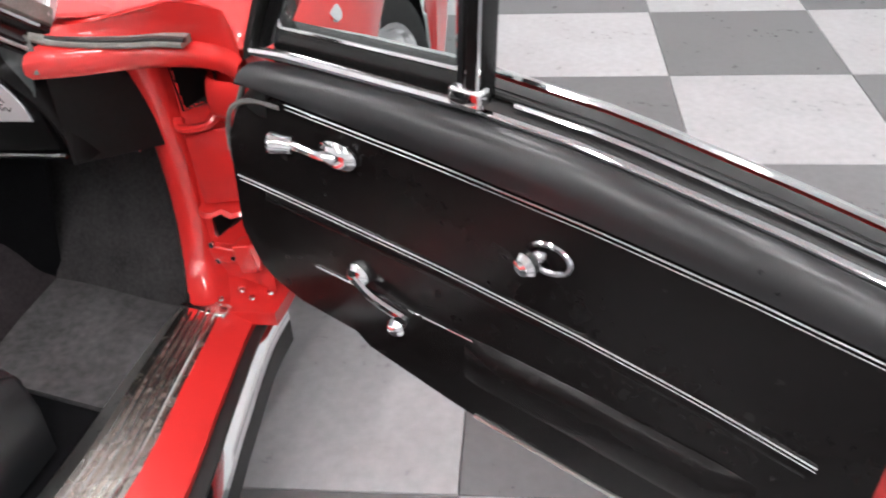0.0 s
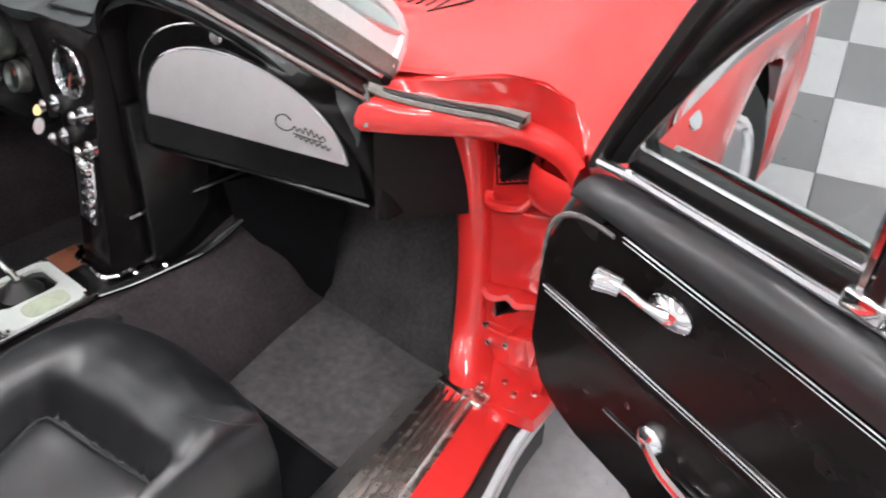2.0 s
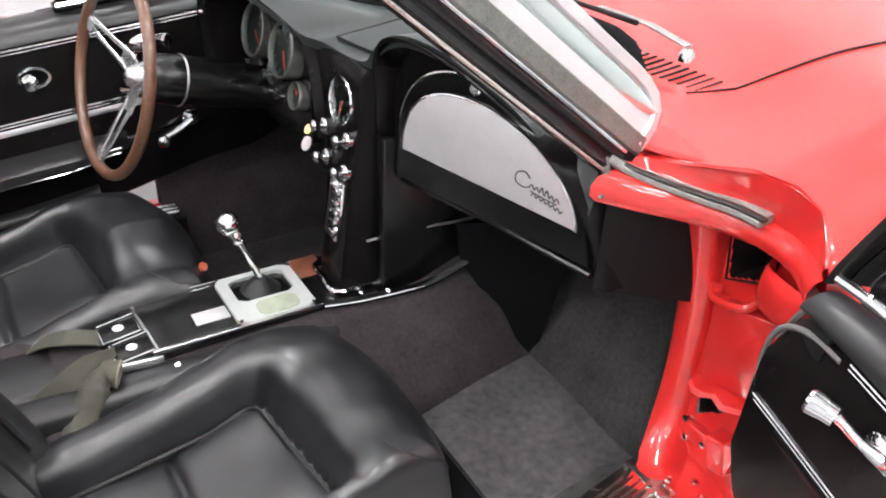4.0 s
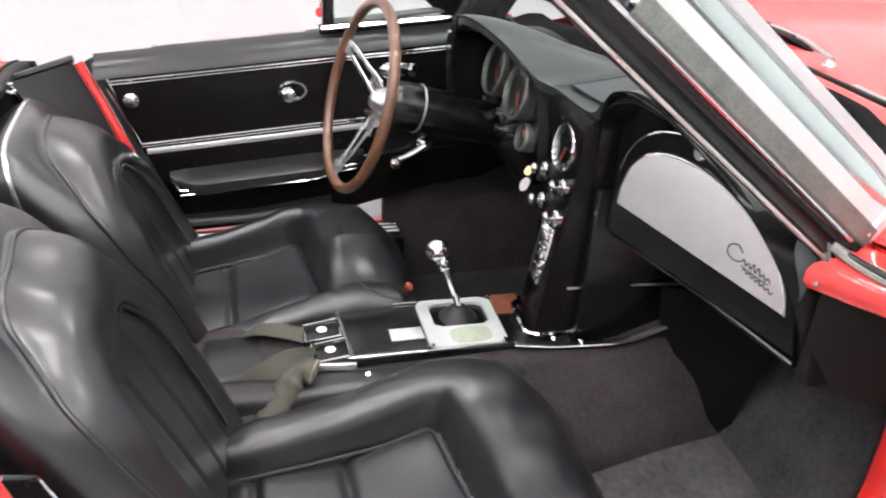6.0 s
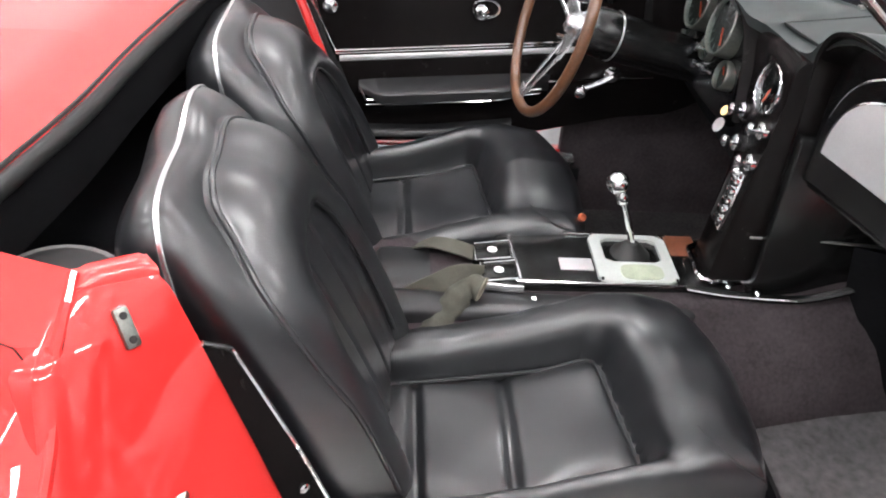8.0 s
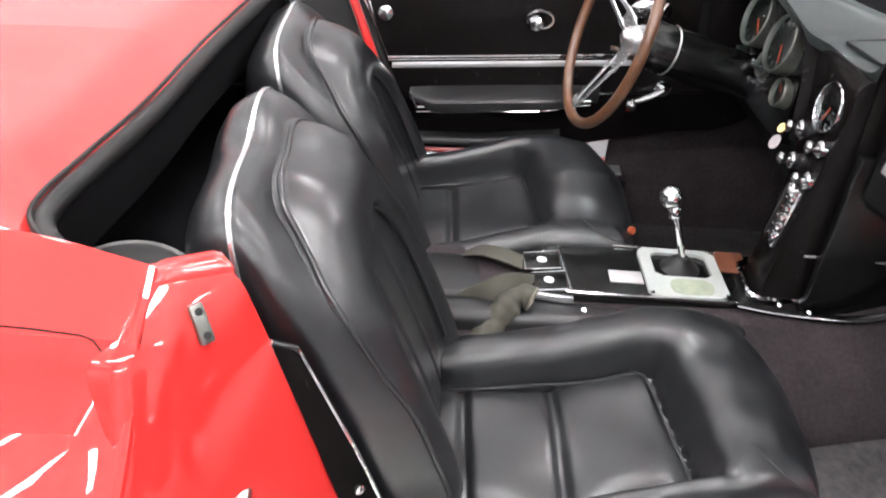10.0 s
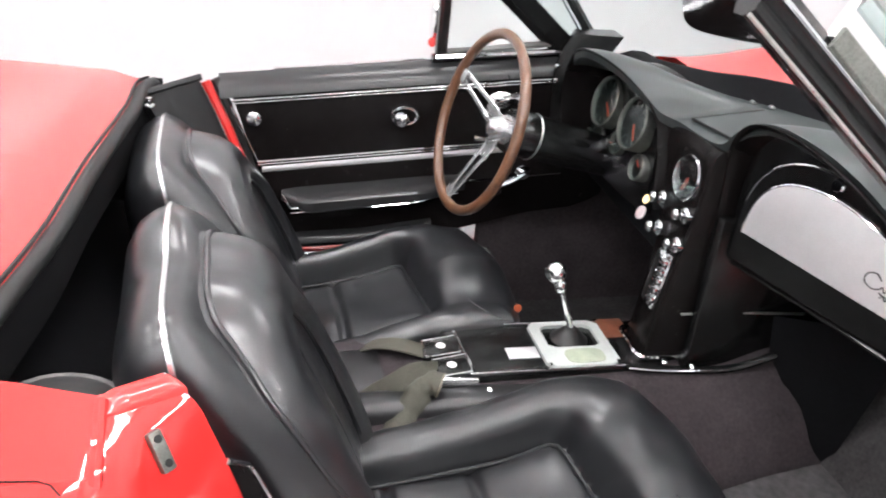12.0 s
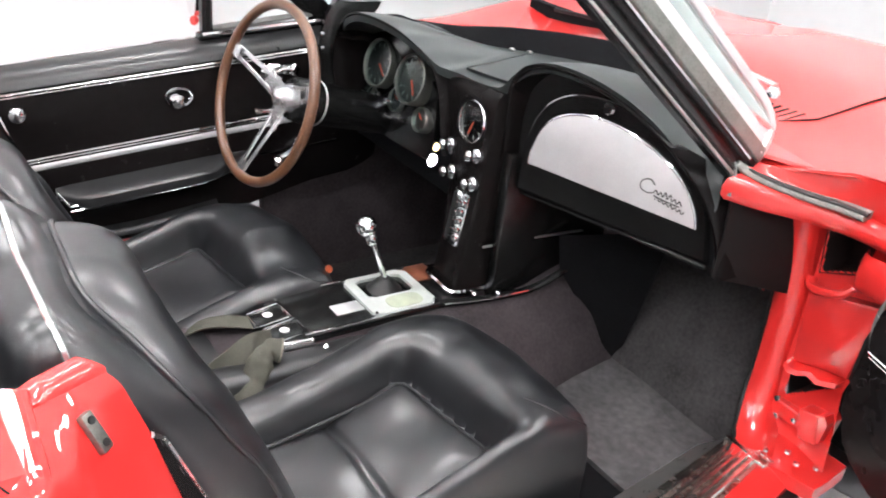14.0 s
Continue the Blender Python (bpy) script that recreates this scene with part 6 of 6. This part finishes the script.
    if side > 0:
        part("kick_moulding", tube([P(lerp(0.09, 0.48, i / 10), -0.002, low(lerp(0.09, 0.48, i / 10)) + 0.022) for i in range(11)], 0.004, 6), STEEL, d, "bright line along the foot of the trim")
    else:
        part("lower_ledge", loft([[P(s, 0.004, z + 0.022), P(s, -0.016, z + 0.014), P(s, -0.026, z + 0.004), P(s, -0.027, z - 0.004), P(s, 0.004, z - 0.012)] for s, z in ((lerp(0.075, 0.44, i / 12), low(lerp(0.075, 0.44, i / 12)) + 0.045) for i in range(13))]), VINYL, d, "padded lower ledge of the door trim")
    # release handle
    p = P(0.585 if side < 0 else 0.708, -0.006, 0.708 + zo * 1.8)
    oval = [p + P(0.033 * math.cos(a), 0.0, 0.022 * math.sin(a)) for a in (2 * math.pi * i / 24 for i in range(24))]
    q = P(0, -1, 0)
    hd = part("release_handle", loft([oval, [v + q * 0.005 for v in oval], [lerp(v, p, 0.25) + q * 0.011 for v in oval], [lerp(v, p, 0.7) + q * 0.016 for v in oval]]), CHROME, d, "chrome door release lever")
    reach_l = 1.0 if side > 0 else 0.35
    part("lever", tube(spl([p + P(0, -0.012, 0), p + P(0.02 * reach_l, -0.026, 0.008), p + P(0.045 * reach_l, -0.03, 0.013), p + P(0.06 * reach_l, -0.032, 0.014)], 10), [0.010, 0.009, 0.007, 0.006, 0.006, 0.006, 0.006, 0.007, 0.008, 0.008], 10), CHROME, hd)
    part("knob", lathe([(0.008, -0.002), (0.013, 0.0), (0.0135, 0.012), (0.015, 0.02), (0.016, 0.030), (0.013, 0.034), (0.001, 0.035)], p + P(0.055 * reach_l, -0.032, 0.014), P(0.85 * reach_l, -0.45, 0.1), 18), CHROME, hd)
    # window winder
    p = P(0.668 if side < 0 else 0.686, -0.004, 0.519 + zo)
    ko = -0.075 if side < 0 else -0.093
    wd = part("window_winder", lathe([(0.022, 0), (0.021, 0.008), (0.012, 0.016), (0.001, 0.017)], p, P(0, -1, 0), 18), CHROME, d, "chrome window winder with knob")
    part("winder_arm", tube(spl([p + P(0, -0.014, 0), p + P(-0.035, -0.018, -0.02), p + P(ko, -0.018, -0.035)], 10), 0.0075, 8), CHROME, wd)
    part("winder_knob", lathe([(0.008, 0), (0.007, 0.008), (0.014, 0.014), (0.015, 0.024), (0.009, 0.032), (0.001, 0.033)], p + P(ko, -0.018, -0.035), P(0, -1, 0), 16), CHROME, wd)
    # pull knob and escutcheon
    p = P(0.352 if side < 0 else 0.378, -0.004, 0.664 + zo * 1.8)
    esc = [p + P(0.03 * math.cos(a), -0.004, 0.021 * math.sin(a)) for a in (2 * math.pi * i / 24 for i in range(24))]
    pk = part("lock_knob", tube(esc, 0.004, 6, closed=True, up=(0, 1, 0)), CHROME, d, "chrome ring and knob on the door trim")
    part("knob", lathe([(0.010, 0), (0.008, 0.012), (0.017, 0.02), (0.018, 0.03), (0.012, 0.038), (0.001, 0.04)], p + P(-0.008 if side < 0 else 0.012, 0, 0), P(-0.15 if side < 0 else 0.3, -1, -0.1), 18), CHROME, pk)
    p = P(0.0, -0.004, 0.657)
    if side < 0:
        part("lock_button", lathe([(0.012, 0), (0.012, 0.008), (0.017, 0.012), (0.017, 0.022), (0.010, 0.026), (0.001, 0.027)], p, P(0, -1, 0), 18), CHROME, d, "chrome lock button")
    # vent window
    if side > 0:
        out_l = spl([(0.915, 0.805, 0), (0.905, 0.842, 0), (0.876, 0.915, 0), (0.843, 0.992, 0), (0.798, 1.089, 0), (0.74, 1.165, 0), (0.65, 1.205, 0), (0.52, 1.215, 0)], 40)
        in_l = spl([(0.845, 0.850, 0), (0.838, 0.872, 0), (0.804, 0.935, 0), (0.768, 0.998, 0), (0.727, 1.055, 0), (0.675, 1.11, 0), (0.61, 1.145, 0), (0.52, 1.155, 0)], 40)

        def strip_v(k0, k1, d0, d1):
            """A rounded bar between two shares of the way from the outer to the inner line."""
            rows = []
            for o, i in zip(out_l, in_l):
                p, q = lerp(o, i, k0), lerp(o, i, k1)
                m1, m2 = lerp(p, q, 0.2), lerp(p, q, 0.8)
                rows.append([P(p.x, d1, p.y), P(p.x, d0 + 0.006, p.y), P(m1.x, d0, m1.y), P(m2.x, d0, m2.y), P(q.x, d0 + 0.006, q.y), P(q.x, d1, q.y)])
            return loft(rows)

        fr = part("vent_frame", strip_v(0.40, 0.97, 0.040, 0.075), GLOSS, d, "black and chrome quarterlight frame")
        part("pillar_seal", strip_v(0.0, 0.30, 0.036, 0.080), RUBBER, fr, "black seal up the quarterlight frame")
        part("frame_channel", strip_v(0.28, 0.42, 0.054, 0.075), CHROME, fr)
        part("vent_bead", strip_v(0.93, 1.0, 0.036, 0.070), CHROME, fr)
        zb_ = lambda s: lin(s, [(0.50, 0.834), (0.84, 0.826), (0.90, 0.818)])
        zi_ = lambda s: lin(s, [(0.50, 0.884), (0.836, 0.871)])
        SV = [lerp(0.515, 0.850, i / 16) for i in range(17)]
        part("vent_sill", loft([[P(s, 0.075, zb_(s)), P(s, 0.042, zb_(s)), P(s, 0.040, zb_(s) + 0.02), P(s, 0.044, zi_(s) - 0.006), P(s, 0.050, zi_(s)), P(s, 0.075, zi_(s))] for s in SV]), GLOSS, fr)
        part("sill_bead", tube([P(s, 0.040, zb_(s) + 0.007) for s in [0.512, *SV, 0.87, 0.895]], 0.007, 8), CHROME, fr, "thick chrome bead under the quarterlight")
        part("vent_gasket", tube([P(s, 0.046, zi_(s)) for s in SV], 0.0032, 6), CHROME, fr)
        part("vent_post", loft([[P(0.551, 0.075, z), P(0.551, 0.046, z), P(0.545, 0.040, z), P(0.538, 0.040, z), P(0.534, 0.046, z), P(0.534, 0.075, z)] for z in (0.845, 0.95, 1.16)]), CHROME, fr, "chrome quarterlight post")
        part("post_channel", loft([[P(0.535, 0.078, z), P(0.535, 0.044, z), P(0.530, 0.036, z), P(0.516, 0.036, z), P(0.511, 0.044, z), P(0.511, 0.078, z)] for z in (0.842, 0.95, 1.16)]), GLOSS, fr)
        part("post_bead", tube([P(0.513, 0.036, 0.842), P(0.513, 0.036, 1.16)], 0.0025, 6), CHROME, fr)
        part("post_foot", box(P(0.530, 0.044, 0.852), (0.048, 0.026, 0.026), 0.005, 3), CHROME, fr)
        bm = bmesh.new()
        bm.faces.new([bm.verts.new(P(q.x, 0.056, q.y)) for q in in_l] + [bm.verts.new(P(0.545, 0.056, 0.875))])
    else:
        VS = 0.44
        a, b, c, e = P(0.83, 0.05, up(0.83) + RH + 0.012), P(0.62, 0.055, up(0.83) + 0.33), P(VS, 0.055, up(0.47) + 0.40), P(VS, 0.05, up(0.47) + RH + 0.006)
        fr = part("vent_frame", ribbon([a + P(0.02, 0, -0.02), a, b, lerp(b, b + (b - a), 0.3)], 0.03, 0.03, up=(0, 1, 0)), GLOSS, d, "black and chrome quarterlight frame")
        part("vent_bead", tube([a + P(-0.035, -0.012, 0.018), b + P(-0.03, -0.012, 0.018)], 0.005, 6), CHROME, fr)
        part("vent_post", ribbon([e, lerp(e, c, 0.5), c], 0.026, 0.034, up=(0, 1, 0)), GLOSS, fr)
        part("post_bead", tube([e + P(0, -0.012, 0), c + P(0, -0.012, 0)], 0.004, 6), CHROME, fr)
        part("vent_sill", ribbon([a + P(0.03, 0, -0.012), e + P(-0.02, 0.0, -0.006)], 0.028, 0.02), GLOSS, fr)
        part("sill_bead", tube([a + P(0.02, -0.016, -0.004), e + P(-0.015, -0.016, 0.002)], 0.006, 6), CHROME, fr)
        part("vent_gasket", tube([a + P(-0.02, 0, 0.012), e + P(0.015, 0.0, 0.012)], 0.008, 6), GREYRUB, fr)
        bm = bmesh.new()
        bm.faces.new([bm.verts.new(q) for q in (a, b, c, e)])
    gl = part("vent_glass", bm, GLASS, fr, "clear quarterlight glass", 0)
    gl.visible_shadow = False
    return d


pdoor = door(1)
ang = radians(12.5)
U, NN = V(math.cos(ang), -math.sin(ang), 0), V(-math.sin(ang), -math.cos(ang), 0)
org = U * 1.481 + NN * -1.15
tilt = Matrix.Translation((0.83, 0, 0)) @ Matrix.Rotation(-0.054, 4, "Y") @ Matrix.Translation((-0.83, 0, 0))
# local x is forward (against U), local y is the inside (NN)
pdoor.matrix_local = Matrix(((-U.x, NN.x, 0, org.x), (-U.y, NN.y, 0, org.y), (0, 0, 1, 0), (0, 0, 0, 1))) @ tilt
ddoor = door(-1)
ddoor.matrix_local = Matrix(((0, -1, 0, -0.575), (1, 0, 0, 0), (0, 0, 1, 0), (0, 0, 0, 1)))

# driver's mirror
mir = part("door_mirror", lathe([(0.045, 0.0), (0.046, 0.008), (0.042, 0.02), (0.025, 0.032), (0.001, 0.035)], (-0.70, 0.43, 0.862), (0.1, 1, 0), 24), CHROME, car, "round chrome door mirror")
part("mirror_stem", tube([V(-0.70, 0.45, 0.83), V(-0.69, 0.46, 0.79), V(-0.69, 0.46, 0.74)], 0.009, 8), CHROME, mir)
part("lens", lathe([(0.012, 0), (0.010, 0.004), (0.001, 0.005)], (-0.672, 0.428, 0.815), (0.6, -0.6, 0.3), 14), RED, mir, "small red lens")

# -- wheels --
for side in (1, -1):
    for ay in (AXLE_F, AXLE_R):
        c = V(side * (0.645 if ay > 0 else 0.735), ay, 0.33)
        w = V(side, 0, 0)
        wh = part("wheel", lathe([(0.20, -0.09), (0.30, -0.10), (0.325, -0.07), (0.33, 0), (0.325, 0.06), (0.30, 0.09), (0.27, 0.095), (0.236, 0.085), (0.23, 0.0)], c, w, 40), TYRE, car, "road wheel with black tyre and bright rim")
        part("rim", lathe([(0.234, 0.082), (0.238, 0.092), (0.225, 0.092), (0.20, 0.06), (0.16, 0.03), (0.10, 0.02), (0.06, 0.05), (0.045, 0.10), (0.02, 0.11), (0.001, 0.111)], c, w, 32), CHROME, wh, "bright finned wheel trim")
        for k in range(24):
            a = 2 * math.pi * k / 24
            arm = V(0, math.cos(a), math.sin(a))
            part("fin", ribbon([c + w * 0.055 + arm * 0.07, c + w * 0.066 + arm * 0.215], 0.012, 0.02, up=w), CHROME, wh)
        part("knock_off", box(c + w * 0.11, (0.02, 0.15, 0.03), 0.008), CHROME, wh)
part("emblem", lathe([(0.018, 0), (0.016, 0.004), (0.001, 0.005)], (0.868, 1.30, 0.785), (1, -0.1, 0.5), 16), CHROME, car, "chrome crossed badge on the front wing")
part("bumper", tube(spl([(0.2, 2.79, 0.5), (0.42, 2.74, 0.5), (0.55, 2.62, 0.5), (0.62, 2.45, 0.5)], 16), 0.03, 10), CHROME, car, "chrome front bumper")
part("nose", box((0, 2.70, 0.45), (0.9, 0.1, 0.3), 0.04), RED, car)

# -- floor tiles --
half = TILE / 2
rest = bmesh.new()


def tile_mesh(name, material):
    bm = bmesh.new()
    h, b = half - 0.0012, 0.0015
    pts = [(-h, -h), (h, -h), (h, h), (-h, h)]
    r0 = [bm.verts.new((x, y, -0.008)) for x, y in pts]
    r1 = [bm.verts.new((x, y, -b)) for x, y in pts]
    r2 = [bm.verts.new((x * (1 - b / h), y * (1 - b / h), 0)) for x, y in pts]
    for a, c in ((r0, r1), (r1, r2)):
        for i in range(4):
            bm.faces.new((a[i], a[(i + 1) % 4], c[(i + 1) % 4], c[i]))
    bm.faces.new(r2)
    me = bpy.data.meshes.new(name)
    bm.to_mesh(me)
    bm.free()
    me.materials.append(material)
    return me


light_me, dark_me = tile_mesh("tile_light", TILE_L), tile_mesh("tile_dark", TILE_D)
cs, sn = math.cos(TURN_T), math.sin(TURN_T)
for i in range(-13, 12):
    for j in range(-15, 12):
        gx, gy = i * TILE, j * TILE
        x, y = TILE_O[0] + gx * cs - gy * sn, TILE_O[1] + gx * sn + gy * cs
        if not (-2.3 < x < 6.2 and -5.2 < y < 4.9):
            continue
        o = new("tile", light_me if (i + j) % 2 == 0 else dark_me)
        o.location, o.rotation_euler = (x, y, 0), (0, 0, TURN_T)
        o.parent = floor
